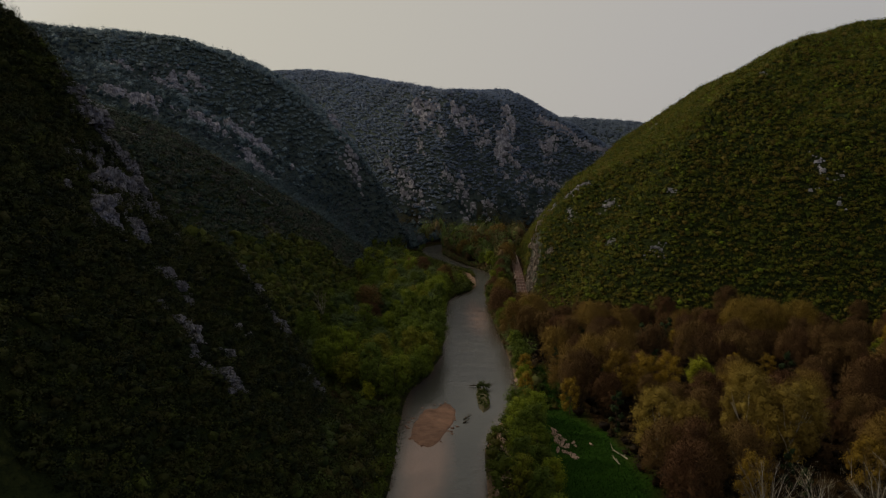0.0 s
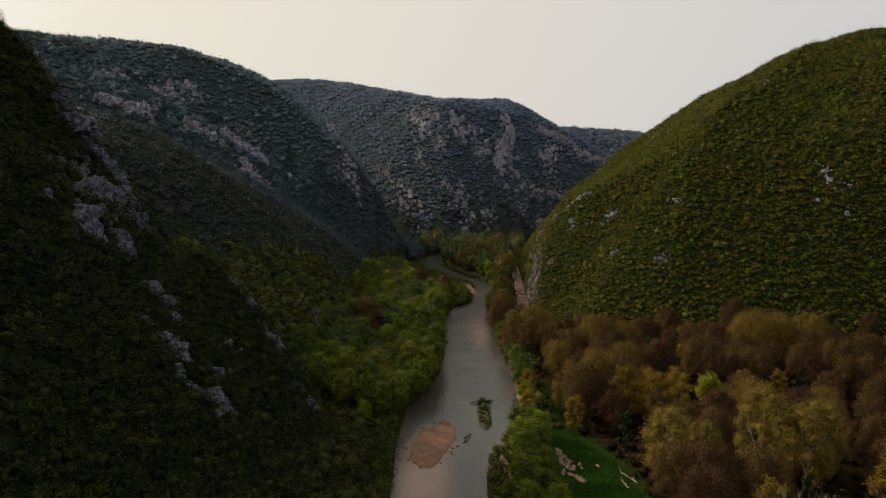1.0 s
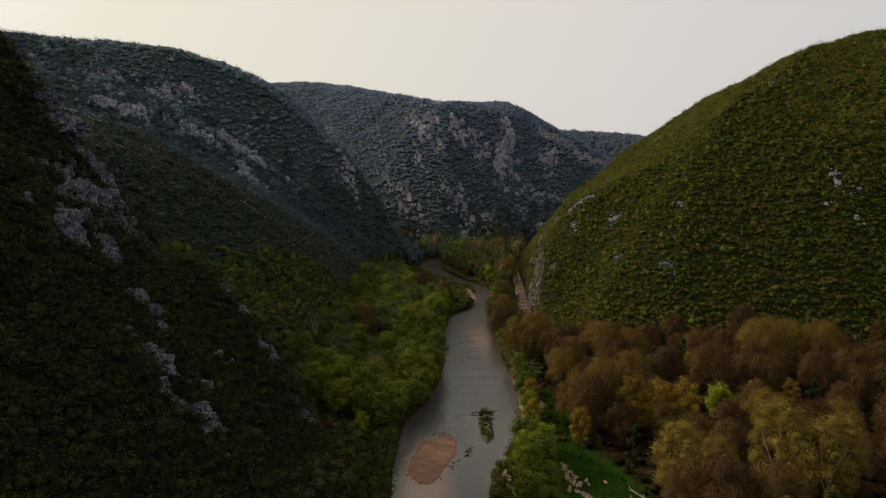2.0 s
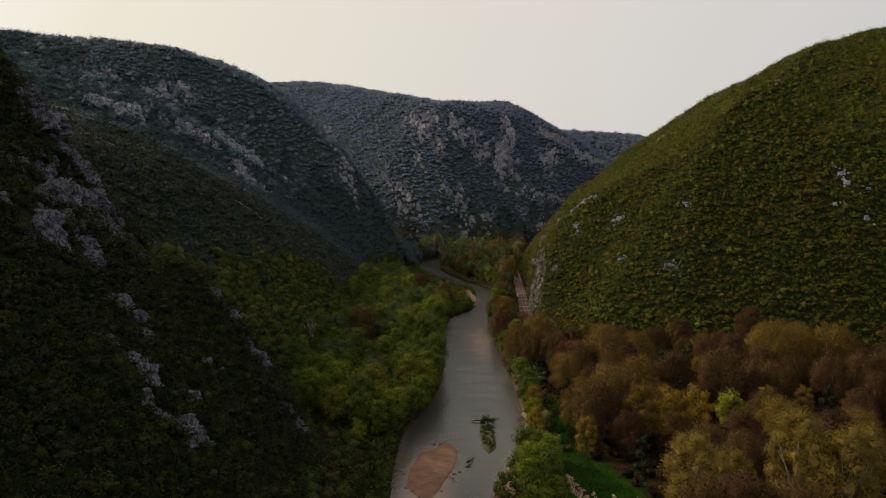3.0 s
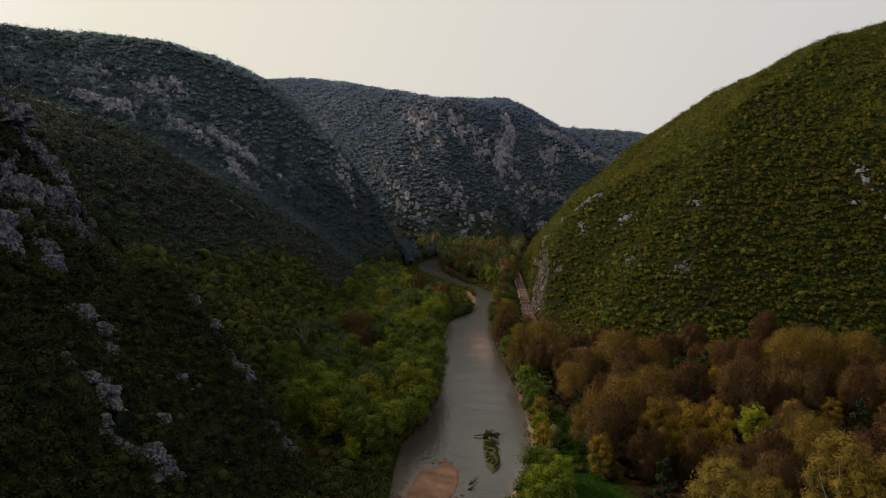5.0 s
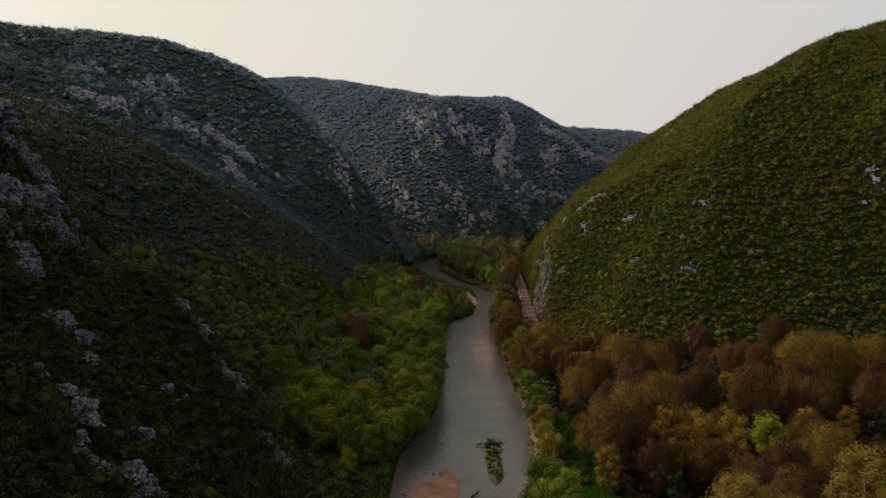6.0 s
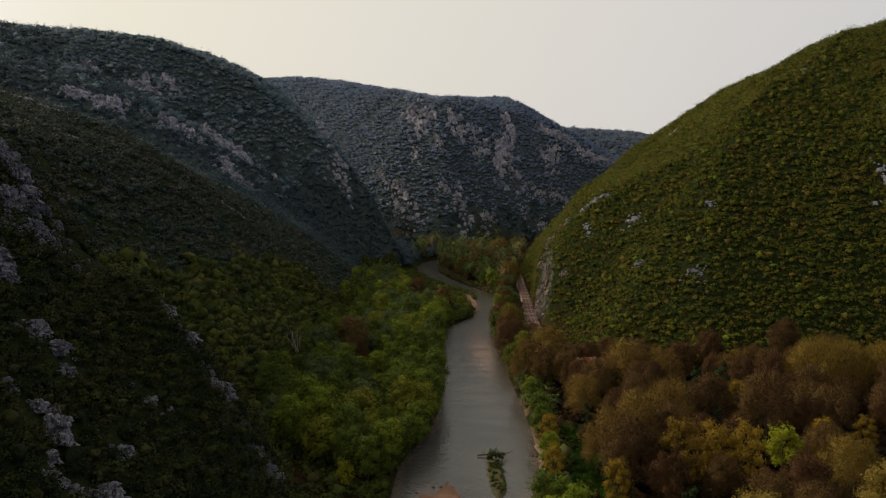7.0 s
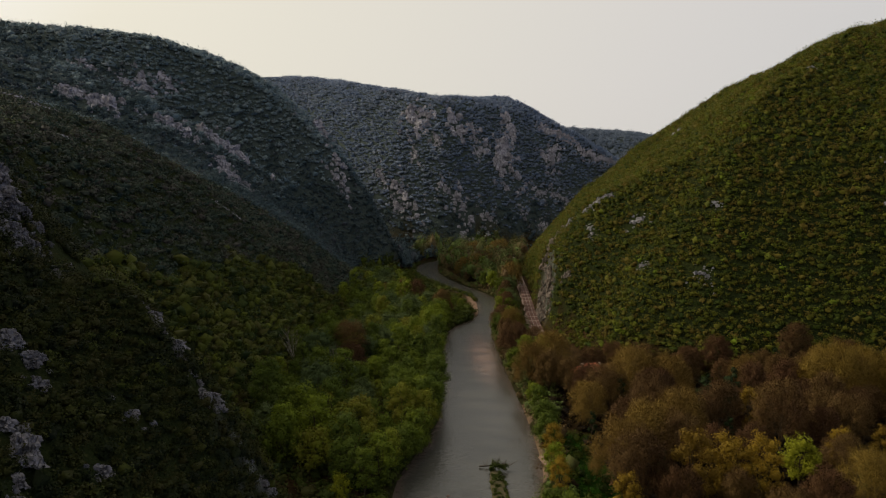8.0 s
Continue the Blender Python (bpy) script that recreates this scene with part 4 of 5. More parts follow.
plant(GREEN, [(-12, 172, 0.8), (-10.5, 178, 0.75), (-9, 184, 0.9), (-7, 189, 0.85), (-5.5, 195, 0.95), (-4, 201, 0.9), (-3, 208, 0.95), (-2.5, 216, 0.85), (-1.5, 225, 0.9), (-1.5, 236, 0.8), (-14, 166, 0.7), (-2, 248, 0.8), (-2.5, 262, 0.8), (22.8, 198, 0.75), (21.5, 191, 0.7)], "trees along the western bank")
plant(IVY, [(63, 200), (66, 207), (69, 212), (58, 199), (84, 168), (107, 170), (112, 180), (36, 142), (31, 372)], "ivy-clad trees")


def fill(kinds, ring, spacing, seed, group, ok=None, sizes=(0.8, 1.15), clear=5.5):
    r = random.Random(seed)
    x, y = scatter(ring, spacing, seed)
    e, _ = river_bank(x, y)
    z = height(x, y)
    free = [(a, b) for a, b, d, c in zip(x, y, e, z) if d > 1.2 and c < 9 and (ok is None or ok(a, b)) and all((a - p) ** 2 + (b - q) ** 2 > clear ** 2 for p, q in planted)]
    groups = [[] for _ in kinds]
    total = sum(w for _, w in kinds)
    for p in free:
        u = r.uniform(0, total)
        for k, (_, w) in enumerate(kinds):
            u -= w
            if u <= 0:
                groups[k].append(p)
                break
    for (kind, _), places in zip(kinds, groups):
        plant(kind, places, group, sizes)


RAIL_X = ([285, 301, 339, 407, 532, 620], [33.5, 36, 38.4, 44, 53, 60])


def off_rail(x, y, gap=3.6):
    return (np.abs(x - np.interp(y, *RAIL_X)) > gap) | (y < 283)


def off_meadow(x, y):
    return from_ring(np.array([x]), np.array([y]), MEADOW)[0] < -2.0


fill([(GREEN, 6), (LIME, 0.3)], [(10, 80), (12, 140), (18, 160), (22, 160), (22, 130), (20, 80)], 4.6, 401, "trees along the eastern bank", off_meadow, (0.5, 0.8), 3.5)
fill([(GREEN, 5), (GOLD, 0.6), (BROWN, 1)], [(19, 165), (20, 230), (26, 230), (25, 165)], 5.2, 402, "trees along the eastern bank", off_meadow, (0.45, 0.75), 4)
fill([(BROWN, 8), (BROWN_TALL, 0.5), (GOLD, 0.45), (IVY, 0.9)], [(26, 240), (23, 160), (30, 155), (38, 95), (62, 80), (112, 150), (160, 232), (110, 236), (60, 246)], 9.2, 403,
     "bare flood-plain trees", off_meadow, (0.6, 0.98), 6.0)
fill([(GREEN, 8), (GREY, 1.4), (BROWN, 0.25), (PALE, 0.2), (LIME, 0.25)], [(-10, 165), (-1, 205), (3, 245), (1, 300), (5, 330), (-40, 330), (-44, 240), (-40, 190), (-24, 165)],
     6.8, 404, "trees along the western bank", None, (0.65, 1.05), 4.5)
fill([(BROWN, 4), (GREEN, 3), (GREY, 1)], [(21, 235), (20, 300), (23, 340), (28, 380), (33, 400), (35, 330), (32, 270), (38, 235)], 6.2, 405, "trees between river and railway", lambda x, y: off_rail(x, y, 6.5), (0.55, 0.85))


def fringe(name, label, mat, side_sign, y0, y1, step, seed, chance=1.0):
    """Bushes leaning over the water along one bank."""
    g = np.random.default_rng(seed)
    line = RIVER_LINE[(RIVER_LINE[:, 1] > y0 - 20) & (RIVER_LINE[:, 1] < y1 + 20)]
    y = np.arange(y0, y1, step) + g.uniform(-0.5, 0.5, len(np.arange(y0, y1, step))) * step
    x = np.interp(y, line[:, 1], line[:, 0]) + side_sign * (np.interp(y, line[:, 1], line[:, 2]) + g.uniform(0.3, 3.0, len(y)))
    ok = g.random(len(y)) < chance
    x, y = x[ok], y[ok]
    rad = g.uniform(1.1, 2.2, len(x))
    me = crowns(name, mat, np.stack([x, y, np.maximum(height(x, y), 0.3) + rad * 0.4], -1), rad, g.uniform(0.8, 1.3, len(x)), 90, 0.38, np.clip(g.normal(0.4, 0.25, len(x)), 0, 1))
    tagged(new(name, me), label, category="shrubs", kind="stuff")

fill([(BROWN, 2), (GREEN, 4), (GREY, 2), (BROWN_TALL, 1)], [(31, 402), (24, 450), (13, 490), (9, 540), (2, 600), (20, 660), (55, 650), (50, 540), (40, 420)], 10, 408,
     "tall trees of the upper flood plain", lambda x, y: off_rail(x, y, 6), (0.75, 1.05))
fill([(GREEN, 4), (GREY, 1.4), (BROWN, 0.2)], [(4, 335), (2, 352), (-10, 372), (-16, 410), (-24, 470), (-46, 470), (-44, 335)], 7, 409, "tall trees of the upper western bank", None, (0.6, 0.95))
fill([(GREEN, 5), (BROWN, 0.5)], [(5, 345), (11, 366), (8, 388), (-8, 388), (-8, 360)], 5.5, 410, "small trees on the inside of the bend", None, (0.3, 0.5), 4)

# woods and undergrowth that nobody could count
scrub("woods", "dark wood at the mouth of the side valley, haze in its leaf colour", [(-4, 545), (-6, 600), (10, 640), (40, 668), (0, 690), (-70, 690), (-75, 560), (-30, 530)],
      SCRUB_FOOT, 0.9, 495, 4.4, 3.0, 60, 0.8, keep=lambda x, y: dry(x, y, 2.0), max_hill=12, tall=(1.2, 2.2), category="trees", lift=0.8)
scrub("woods", "fresh green trees of the upper flood plain beside the river", [(6, 325), (2, 350), (-12, 372), (-18, 410), (-24, 470), (-30, 540), (-48, 540), (-52, 415), (-44, 325)],
      LEAF_STUFF, 0.9, 500, 5.0, 2.5, 110, 0.6, keep=lambda x, y: west(x, y) & dry(x, y), max_hill=9, tall=(1.2, 2.0), category="trees", lift=0.9)
scrub("undergrowth", "low green bushes on the inside of the river bend", [(6, 340), (15, 364), (12, 400), (4, 440), (-10, 490), (-22, 540), (-32, 540), (-18, 410), (-10, 350)],
      LEAF_STUFF, 0.5, 505, 3.0, 1.5, 60, 0.5, keep=lambda x, y: west(x, y) & dry(x, y), max_hill=9, tall=(0.7, 1.3))
scrub("woods", "green and brown trees of the upper flood plain before the cliffs",
      [(32, 400), (24, 440), (8, 490), (0, 550), (-14, 610), (-30, 660), (0, 690), (80, 700), (62, 560), (46, 500), (42, 420)], WOOD_MIXED, 0.9, 510, 6.0, 3.3, 130, 0.85,
      keep=lambda x, y: ~west(x, y) & dry(x, y) & off_rail(x, y), max_hill=12, tall=(1.6, 2.8), category="trees", lift=1.3)
scrub("undergrowth", "leafless brown thicket under the flood-plain trees, near black for their shade", [(26, 244), (21, 160), (30, 155), (34, 95), (40, 60), (70, 70), (118, 150), (170, 236), (110, 240), (60, 250)],
      THICKET_SHADE, 0.9, 520, 2.9, 1.5, 46, 0.34, keep=lambda x, y: dry(x, y) & (from_ring(x, y, MEADOW) < -1), max_hill=10, tall=(0.7, 1.3))
scrub("undergrowth", "green bushes overhanging the river banks, shade put into their colour", [(-16, 70), (-14, 165), (-8, 205), (-3, 300), (3, 360), (-14, 360), (-42, 300), (-44, 200), (-28, 160), (-24, 70)],
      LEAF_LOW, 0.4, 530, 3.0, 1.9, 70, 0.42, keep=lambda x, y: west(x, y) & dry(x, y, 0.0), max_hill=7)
scrub("undergrowth", "mixed bushes between river and railway", [(18, 165), (21, 235), (20, 300), (22, 345), (30, 400), (41, 400), (37, 300), (40, 250), (30, 230), (23, 165)],
      WOOD_MIXED, 0.4, 540, 2.9, 1.9, 70, 0.5, keep=lambda x, y: ~west(x, y) & dry(x, y, 0.9) & off_rail(x, y) & (from_ring(x, y, MEADOW) < 0), max_hill=7)
scrub("undergrowth", "low green bushes along the eastern bank", [(8, 70), (9, 130), (16, 165), (22, 165), (20, 120), (19, 70)],
      LEAF_STUFF, 0.4, 550, 2.7, 1.6, 80, 0.38, keep=lambda x, y: ~west(x, y) & dry(x, y, 1.2) & (grain(x, y, 7, 91) > -0.25), max_hill=7)
scrub("undergrowth", "green bushes scattered over the grassy strip", [(22, 155), (23, 200), (30, 200), (31, 165)],
      LEAF_STUFF, 0.4, 555, 3.6, 1.3, 90, 0.32, keep=lambda x, y: grain(x, y, 6, 92) > -0.1, max_hill=7)
fringe("undergrowth", "dark bushes leaning over the water on the western bank", LEAF_STUFF, -1, 80, 358, 1.1, 560)
fringe("undergrowth", "bushes leaning over the water on the eastern bank", WOOD_MIXED, 1, 232, 350, 1.4, 570)
fringe("undergrowth", "scattered bushes along the stony eastern bank", LEAF_STUFF, 1, 80, 160, 2.0, 580, 0.7)
scrub("undergrowth", "fresh green bushes on the tip of the sandy spit", [(5, 345), (13, 348), (17, 360), (15, 372), (8, 376), (3, 360)],
      LEAF_STUFF, 0.3, 575, 2.4, 1.7, 110, 0.36, keep=lambda x, y: dry(x, y, 0.3), max_hill=7)
fringe("undergrowth", "bushes along the upper river's western bank", LEAF_STUFF, -1, 400, 600, 1.6, 590)
fringe("undergrowth", "bushes along the upper river's eastern bank", WOOD_MIXED, 1, 402, 600, 1.6, 600)


# ---- limestone outcrops ----
def outcrop_mesh(seed, mat, detail=7):
    """One weathered limestone crag about a metre across: stepped ledges, cracks and a broken outline."""
    bm = bmesh.new()
    bmesh.ops.create_cube(bm, size=1)
    bmesh.ops.subdivide_edges(bm, edges=bm.edges[:], cuts=detail, use_grid_fill=True)
    off = Vector((seed * 3.17, seed * 1.31, seed * 0.77))
    for v in bm.verts:
        p = v.co.copy()
        p = p.lerp(p.normalized() * 0.56, 0.4)
        bend = noise.noise(p * 1.7 + off)
        bed = math.floor(p.z * 6.5 + 0.8 * bend + 0.7 * p.x)
        block = noise.cell(Vector((p.x * 3.4 + 0.35 * bed, p.y * 3.4, bed)) + off) - 0.5
        small = noise.cell(Vector((p.x * 7.5, p.y * 7.5, p.z * 9 + bed)) + off) - 0.5
        crack = abs(noise.noise(Vector((p.x * 5.5, p.y * 5.5, p.z * 1.0)) + off))
        groove = max(0, 0.11 - crack) / 0.11
        side = 1 + 0.30 * bend + 0.34 * block + 0.07 * small - 0.22 * groove
        p.x, p.y = p.x * side, p.y * side
        p.z *= 1 + 0.24 * noise.noise(Vector((p.x * 2.2, p.y * 2.2, 0)) + off) + 0.22 * block + 0.05 * small
        wide = 1.2 - 0.6 * p.z
        v.co = Vector((p.x * wide, p.y * 0.75 * wide, p.z))
    me = bpy.data.meshes.new("rock_outcrop")
    bm.to_mesh(me)
    bm.free()
    me.materials.append(mat)
    return me


NEAR_ROCK = [outcrop_mesh(s, LIMESTONE, 13) for s in (1, 2, 3, 4, 5, 6)]
NEAR_BITS = [outcrop_mesh(s, LIMESTONE, 8) for s in (7, 8, 9, 10)]
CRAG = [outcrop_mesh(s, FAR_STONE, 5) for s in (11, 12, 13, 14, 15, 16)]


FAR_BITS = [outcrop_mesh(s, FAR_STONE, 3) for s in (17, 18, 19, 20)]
RAIL_CRAG = [outcrop_mesh(s, RAIL_STONE, 6) for s in (21, 22, 23, 24)]
rubble = {}


def rocks(meshes, bands, label, group, bits, rise=1.0, broken=7, spread=0.5, size=1.0, lift=0.12):
    """Outcrops along bands of bare rock; the smaller broken rock about them is gathered by material."""
    r = random.Random(len(bands) * 7 + 1)
    for x, y, u, v, w in bands:
        length = math.hypot(u - x, v - y)
        mains = max(1, round(length / (0.85 * w)))
        count = mains * (1 + broken)
        f = [(k + 0.5) / mains if k < mains else r.uniform(-0.15, 1.15) for k in range(count)]
        off = [(0.12 if k < mains else spread) * w for k in range(count)]
        a_all = np.array([x + (u - x) * f[k] + r.gauss(0, off[k]) for k in range(count)])
        b_all = np.array([y + (v - y) * f[k] + r.gauss(0, off[k]) for k in range(count)])
        for k, (a, b, z) in enumerate(zip(a_all.tolist(), b_all.tolist(), height(a_all, b_all).tolist())):
            main = k < mains
            wide = w * size * (r.uniform(0.7, 1.05) if main else r.uniform(0.16, 0.5))
            tall = wide * rise * r.uniform(0.8, 1.25)
            m = pose(a, b, z + lift * tall, r.uniform(-9, 9), r.uniform(-9, 9), r.uniform(-40, 40)) @ Matrix.Diagonal((wide, wide * 0.8, tall, 1))
            me = r.choice(meshes if main else bits)
            if main:
                ob = new("rock_outcrop", me)
                ob.matrix_basis = m
                tagged(ob, label, "rock", group)
            else:
                rubble.setdefault(me.materials[0].name, []).append((me, m))


rocks(NEAR_ROCK, SPUR_CREST, "tall grey cracked limestone crag on the scrubby spur", "crags of the spur", NEAR_BITS, 1.15, 12, 0.8, 0.95, 0.2)
rocks(NEAR_ROCK, SPUR_LOW, "weathered grey limestone outcrop among dark shrubs", "crags of the spur", NEAR_BITS, 0.78, 8, 0.6, 1.2, 0.22)
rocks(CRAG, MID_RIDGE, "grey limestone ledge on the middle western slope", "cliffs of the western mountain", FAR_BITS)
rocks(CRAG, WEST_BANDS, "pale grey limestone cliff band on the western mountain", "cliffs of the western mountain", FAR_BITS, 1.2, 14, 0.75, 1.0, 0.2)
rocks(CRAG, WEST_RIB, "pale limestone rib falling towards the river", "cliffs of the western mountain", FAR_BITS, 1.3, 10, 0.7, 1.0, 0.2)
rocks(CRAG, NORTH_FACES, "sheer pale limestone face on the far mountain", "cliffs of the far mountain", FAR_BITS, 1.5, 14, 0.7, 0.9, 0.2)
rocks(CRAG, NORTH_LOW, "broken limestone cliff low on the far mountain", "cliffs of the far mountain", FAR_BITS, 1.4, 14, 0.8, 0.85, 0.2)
rocks(CRAG, EAST_ROCKS, "grey limestone outcrop breaking through the oak scrub", "outcrops of the eastern hill", FAR_BITS, 0.9, 7, 0.8, 1.0, 0.15)
rocks(RAIL_CRAG, RAIL_CLIFF, "warm grey limestone cliff above the railway", "cliff above the railway", RAIL_CRAG, 2.0, 6)

# the broken rock about the outcrops
for name, pieces in rubble.items():
    verts, faces, at = [], [], 0
    for me, m in pieces:
        co = np.empty(len(me.vertices) * 3)
        me.vertices.foreach_get("co", co)
        co = np.c_[co.reshape(-1, 3), np.ones(len(me.vertices))] @ np.array(m).T
        idx = np.empty(len(me.loops), int)
        me.loops.foreach_get("vertex_index", idx)
        verts.append(co[:, :3])
        faces.append(idx.reshape(-1, 4) + at)
        at += len(co)
    me = bpy.data.meshes.new("rubble")
    me.from_pydata(np.concatenate(verts).tolist(), [], np.concatenate(faces).tolist())
    me.materials.append(bpy.data.materials[name])
    tagged(new("rubble", me), "broken limestone ledges and boulders round the outcrops", category="rocks", kind="stuff")


# ---- gravel bar, islet, driftwood ----
def mound(name, ring_x, ring_y, cx, cy, top, mat, seed, rough=0.1):
    """A low island: rings from the rim, under water, to the flat top."""
    verts, faces, n = [], [], 48
    for k, (f, z) in enumerate(((1.22, -0.9), (1.0, 0.03), (0.93, 0.5), (0.7, 0.8), (0.4, 0.95), (0.0, 1.0))):
        for i in range(n):
            a = 2 * math.pi * i / n
            w = 1 + 0.3 * noise.noise(Vector((math.cos(a) * 1.4, math.sin(a) * 1.4, seed))) + 0.16 * noise.noise(Vector((math.cos(a) * 5, math.sin(a) * 5, seed)))
            x, y = cx + ring_x * f * w * math.cos(a) + 0.16 * ring_y * f * math.sin(a) * (ring_x > 3), cy + ring_y * f * w * math.sin(a)
            verts.append((x, y, z * top if z > 0.1 else z) if f else (cx, cy, top))
            if k and f:
                faces.append(((k - 1) * n + i, (k - 1) * n + (i + 1) % n, k * n + (i + 1) % n, k * n + i))
            elif k:
                faces.append(((k - 1) * n + i, (k - 1) * n + (i + 1) % n, k * n + i))
    return listed(name, verts, faces, mat)


tagged(new("gravel_bar", mound("gravel_bar", 4.6, 13.2, -2.0, 157.5, 0.45, GRAVEL, 3)), "bare rust-brown gravel bar lying in the river", "gravel bar")
tagged(new("gravel_islet", mound("gravel_islet", 1.7, 9.8, 10.2, 174.8, 0.5, ISLET_SOIL, 8)), "narrow muddy grassy islet in midstream", "islet")
for x, y, r, k in ((10.4, 184.6, 1.5, 1), (11.7, 184.0, 1.1, 2), (9.4, 183.4, 0.9, 3), (10.8, 179.0, 0.6, 4), (10.0, 175.5, 0.5, 5)):
    me = crowns("bush", LEAF_STUFF, np.array([(0, 0, r * 0.4)]), np.array([r]), 0.9, 110, 0.4, np.array([0.15]))
    ob = tagged(new("bush", me), "dark bush at the upstream tip of the islet", "bush", "bushes on the islet")
    ob.matrix_basis = pose(x, y, 0.2)


def branchwood(name, label, x, y, z, length, seed, mat=None, spread=0.5):
    r = random.Random(seed)
    v, f = [], []
    pts, d = bough(Vector((-length / 2, 0, 0.12)), Vector((1, r.uniform(-0.2, 0.2), 0.05)), length, 0.1, 4, r)
    tube(v, f, pts, [0.16, 0.14, 0.11, 0.08, 0.03], 6)
    for i in range(6):
        p = pts[1 + i % 4]
        b, _ = bough(p, Vector((r.uniform(-0.3, 1), r.uniform(-1, 1), r.uniform(0.1, 0.7))), length * spread * r.uniform(0.4, 0.9), 0.2, 3, r)
        tube(v, f, b, [0.08, 0.06, 0.04, 0.015], 4)
    ob = tagged(new(name, listed(name, v, f, mat or DRIFTWOOD)), label, "driftwood", "driftwood")
    ob.matrix_basis = pose(x, y, z, 0, 0, r.uniform(0, 360))


g = np.random.default_rng(15)
a, f = g.uniform(0, 6.28, 46), np.sqrt(g.uniform(0.1, 1.0, 46))
me = crowns("islet_growth", LEAF_STUFF, np.stack([10.2 + 1.5 * f * np.cos(a), 175.2 + 8.6 * f * np.sin(a), np.full(46, 0.45)], -1), g.uniform(0.25, 0.6, 46), 0.8, 40, 0.22, g.uniform(0, 0.5, 46))
tagged(new("islet_growth", me), "low dull green tufts over the muddy islet", category="shrubs", kind="stuff")
branchwood("driftwood", "tangled dark driftwood caught on the islet", 9.6, 185.8, 0.15, 5.0, 1, BARK)
branchwood("driftwood", "dead branches caught on the islet's tip", 11.4, 186.2, 0.1, 4.5, 2, BARK)
branchwood("driftwood", "dark snag lying in the shallow water", 5.6, 160.5, -0.05, 2.6, 3, BARK)
branchwood("driftwood", "small snag in the shallow water", 5.2, 157.6, -0.05, 1.8, 4, BARK)
branchwood("dead_branch", "bleached fallen branch on the grass", 34.5, 131.5, 2.3, 4.0, 5)
branchwood("dead_branch", "bleached fallen limb on the grass", 33.0, 128.5, 2.3, 2.8, 6)

# stones round the gravel bar and along the bank
stone_mesh = [outcrop_mesh(s, GRAVEL, 2) for s in (31, 32, 33)]
r = random.Random(77)
for k in range(46):
    if k < 30:
        a = r.uniform(0, 6.28)
        x, y, z = -2.0 + r.uniform(4.2, 6.2) * math.cos(a) + 2.0 * math.sin(a), 157.5 + r.uniform(12.5, 15.5) * math.sin(a), 0.02
    else:
        y = r.uniform(120, 205)
        x = float(np.interp(y, [123, 149, 178, 203], [8.4, 11.2, 19.2, 21.0])) + r.uniform(-0.2, 0.7)
        z = 0.25
    ob = new("stone", r.choice(stone_mesh))
    ob.matrix_basis = pose(x, y, z, 0, 0, r.uniform(0, 360)) @ Matrix.Diagonal((r.uniform(0.3, 0.9), r.uniform(0.3, 0.8), r.uniform(0.2, 0.5), 1))
    tagged(ob, "rounded brown river stone at the water's edge", "stone", "river stones")

# worn earth in the clearing and along the bank
r = random.Random(91)
worn_places = [(24.2 + 0.12 * (140 - y) + r.gauss(0, 0.7), y, r.uniform(0.25, 0.75), r.uniform(0.6, 1.9)) for y in np.linspace(131, 147, 15).tolist()]
worn_places += [(27.8 + r.gauss(0, 1.0), 137 + r.gauss(0, 1.6), 0.3, r.uniform(0.4, 0.9)) for _ in range(4)]
worn_places += [(float(np.interp(y, [110, 123, 149, 165], [9.4, 9.6, 12.3, 16.5])) + r.gauss(1.2, 0.5), y, r.uniform(0.4, 1.0), r.uniform(1.2, 2.8)) for y in np.linspace(118, 147, 10).tolist()]
worn_places += [(22.4, 172, 0.7, 3.0), (21.6, 184, 0.6, 4.5)]
for k, (x, y, a, b) in enumerate(worn_places):
    z = float(height(np.array([x]), np.array([y]))[0])
    me = mound("earth_patch", a, b, 0, 0, 0.12, BARE_EARTH, 11 + k)
    ob = tagged(new("earth_patch", me), "patch of bare pinkish earth in the grass", "earth", "earth patches")
    ob.matrix_basis = pose(x, y, z, 0, 0, r.uniform(-25, 25))

# ---- meadow grass ----
x, y = scatter(MEADOW, 0.55, 600)
z = height(x, y)
blades = []
for a, b, c in zip(x, y, z):
    for _ in range(2):
        w, L = random.uniform(0, 6.28), random.uniform(0.2, 0.45)
        dx, dy = math.cos(w) * 0.1, math.sin(w) * 0.1
        blades.append(((a - dx, b - dy, c), (a + dx, b + dy, c), (a + dx * 0.3 - dy * 2, b + dy * 0.3 + dx * 2, c + L)))
tagged(new("grass", raw_mesh("grass", np.array(blades), 3, GRASS, np.random.default_rng(3).random(len(blades)))), "lush green meadow grass in the clearing", category="grass", kind="stuff")

# ---- railway under the eastern cliff ----
rail_line = spline([(33.5, 285), (36, 301), (38.4, 339), (44, 407), (53, 532), (60, 620)], 14)
RAIL_Z = 3.9


def along_rail(profile, mat, name):
    """A long body with the profile (across, z) along the railway."""
    verts, faces, m = [], [], len(profile)
    for i, (x, y) in enumerate(rail_line):
        a, b = rail_line[max(i - 1, 0)], rail_line[min(i + 1, len(rail_line) - 1)]
        d = Vector((b[0] - a[0], b[1] - a[1])).normalized()
        for u, z in profile:
            verts.append((x + d.y * u, y - d.x * u, z))
        if i:
            for k in range(m):
                faces.append(((i - 1) * m + k, (i - 1) * m + (k + 1) % m, i * m + (k + 1) % m, i * m + k))
    return listed(name, verts, faces, mat, False)


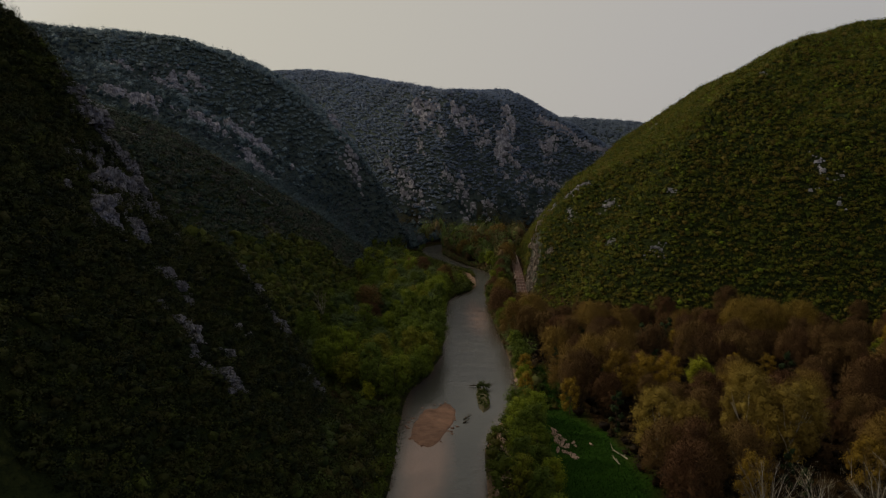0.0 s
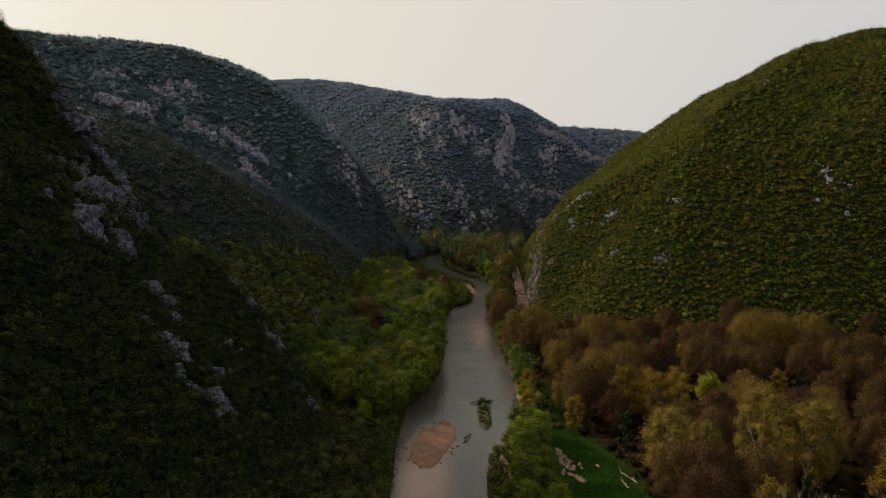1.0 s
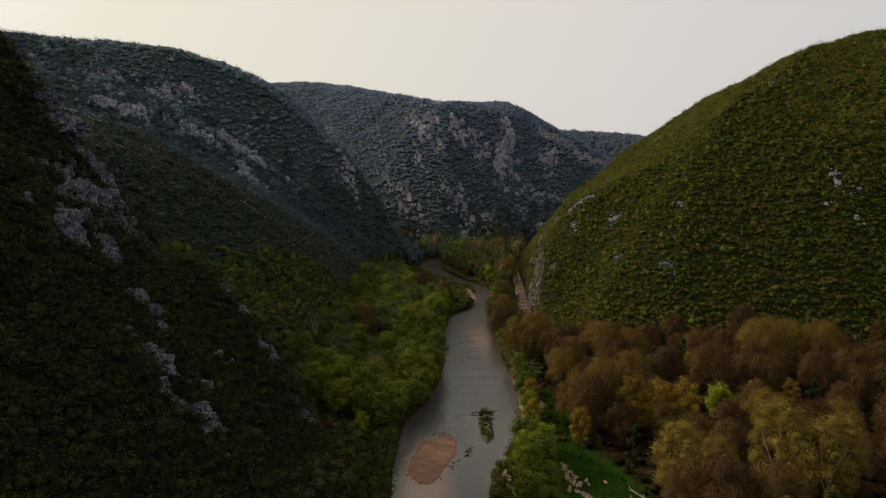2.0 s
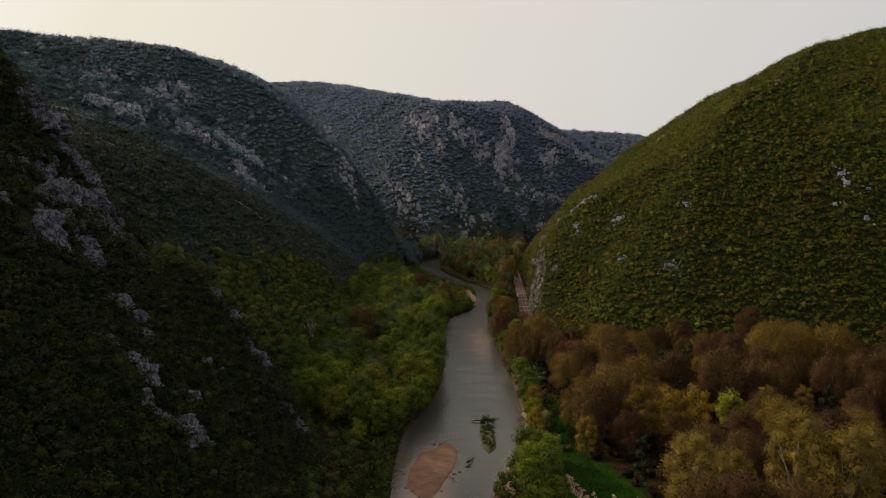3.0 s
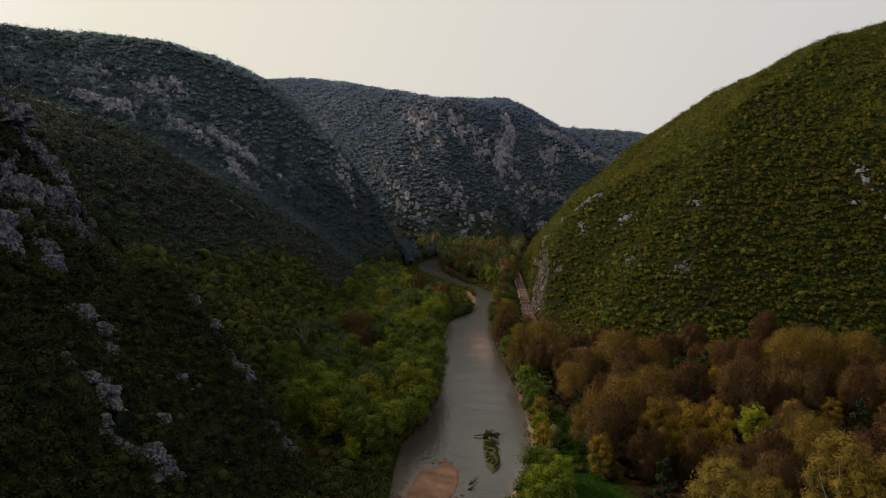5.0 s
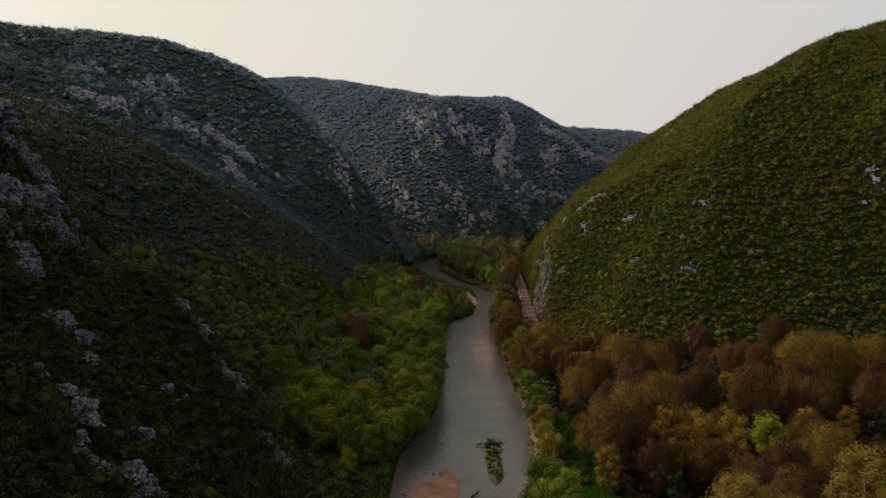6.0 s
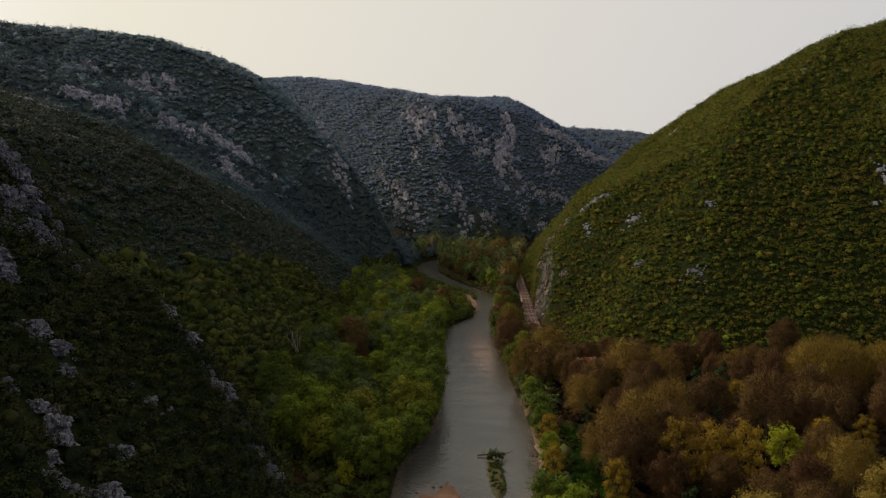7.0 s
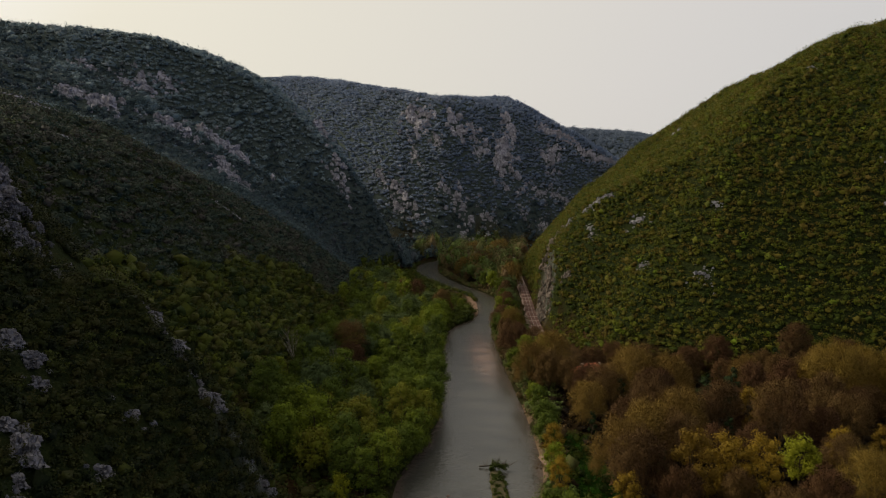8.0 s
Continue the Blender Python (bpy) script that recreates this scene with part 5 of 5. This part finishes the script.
railway = tagged(new("railway"), "single railway track on a ballast bank below the cliff", kind="structure")
part("ballast", along_rail([(-3.4, 0.5), (3.4, 0.5), (2.0, RAIL_Z - 0.2), (-2.0, RAIL_Z - 0.2)], BALLAST, "ballast"), railway)
for u in (-0.72, 0.72):
    part("rail", along_rail([(u - 0.06, RAIL_Z + 0.12), (u + 0.06, RAIL_Z + 0.12), (u + 0.04, RAIL_Z + 0.34), (u - 0.04, RAIL_Z + 0.34)], STEEL, "rail"), railway, "rusty steel rail")
ties, run = [], 0.0
for (ax, ay), (bx, by) in zip(rail_line, rail_line[1:]):
    L, turn = math.hypot(bx - ax, by - ay), math.atan2(by - ay, bx - ax)
    for k in range(int(L / 0.9)):
        f = k * 0.9 / L
        if 296 < ay + (by - ay) * f < 438:
            continue
        ties.append((ax + (bx - ax) * f, ay + (by - ay) * f, RAIL_Z + 0.07, 0.28, 2.5, 0.16, turn))
part("sleepers", boxes("sleepers", ties, SLEEPER), railway, "dark wooden sleepers", "stuff")

# the stretch under the cliff: a raised deck of cross slabs on stone piers carries the rails
deck = tagged(new("railway_deck"), "raised railway deck of rusty-brown cross slabs on stone piers", "deck")
slab_mesh = boxes("slab", [(0, 0, 0, 1.86, 4.1, 0.34, 0)], SLAB)
pale_slab_mesh = boxes("slab", [(0, 0, 0, 1.86, 4.1, 0.34, 0)], BALLAST)
pier_mesh = boxes("pier", [(0, 0, -1.6, 0.8, 0.6, 3.4, 0)], PLASTER)
y = 297.0
k = 0
while y < 437:
    x, ahead = float(np.interp(y, rail_line[:, 1], rail_line[:, 0])), float(np.interp(y + 2, rail_line[:, 1], rail_line[:, 0]))
    turn = math.degrees(math.atan2(2, ahead - x))
    ob = part("slab", slab_mesh if k % 5 else pale_slab_mesh, deck)
    ob.matrix_basis = pose(x, y, RAIL_Z + 0.02 + random.uniform(-0.05, 0.05), random.uniform(-1.5, 1.5), random.uniform(-1, 1), turn)
    if k % 3 == 0:
        for u in (-1.8, 1.8):
            q = part("pier", pier_mesh, deck)
            q.matrix_basis = pose(x + u, y, RAIL_Z - 0.3, 0, 0, turn)
    y += 2.12
    k += 1

# ---- the house among the trees ----
house = tagged(new("house"), "old plastered house with a red tiled hip roof", "house")
house.matrix_basis = pose(39.5, 231, float(height(np.array([39.5]), np.array([231.0]))[0]) - 3.2, 0, 0, 12)
part("wall", boxes("wall", [(0, 0, 4.3, 8.0, 6.5, 9.4, 0)], PLASTER), house)
hip = [(-4.5, -3.8, 9.0), (4.5, -3.8, 9.0), (4.5, 3.8, 9.0), (-4.5, 3.8, 9.0), (-1.4, 0, 11.6), (1.4, 0, 11.6)]
part("roof", listed("roof", hip, [(0, 1, 5, 4), (1, 2, 5), (2, 3, 4, 5), (3, 0, 4), (3, 2, 1, 0)], ROOF_TILE, False), house, "weathered red tile hip roof")
for x, z in ((-2.4, 10.9), (2.6, 10.9)):
    part("chimney", boxes("chimney", [(x, 0.4, z - 0.5, 0.6, 0.6, 2.2, 0)], PLASTER), house)
for x in (-2.4, 0.0, 2.4):
    for z in (3.4, 6.8):
        w = part("window", boxes("window", [(x, -3.27, z, 1.1, 0.12, 1.5, 0)], WINDOW_FRAME), house)
        part("pane", boxes("pane", [(x, -3.34, z, 0.86, 0.03, 1.26, 0)], WINDOW_GLASS), w)
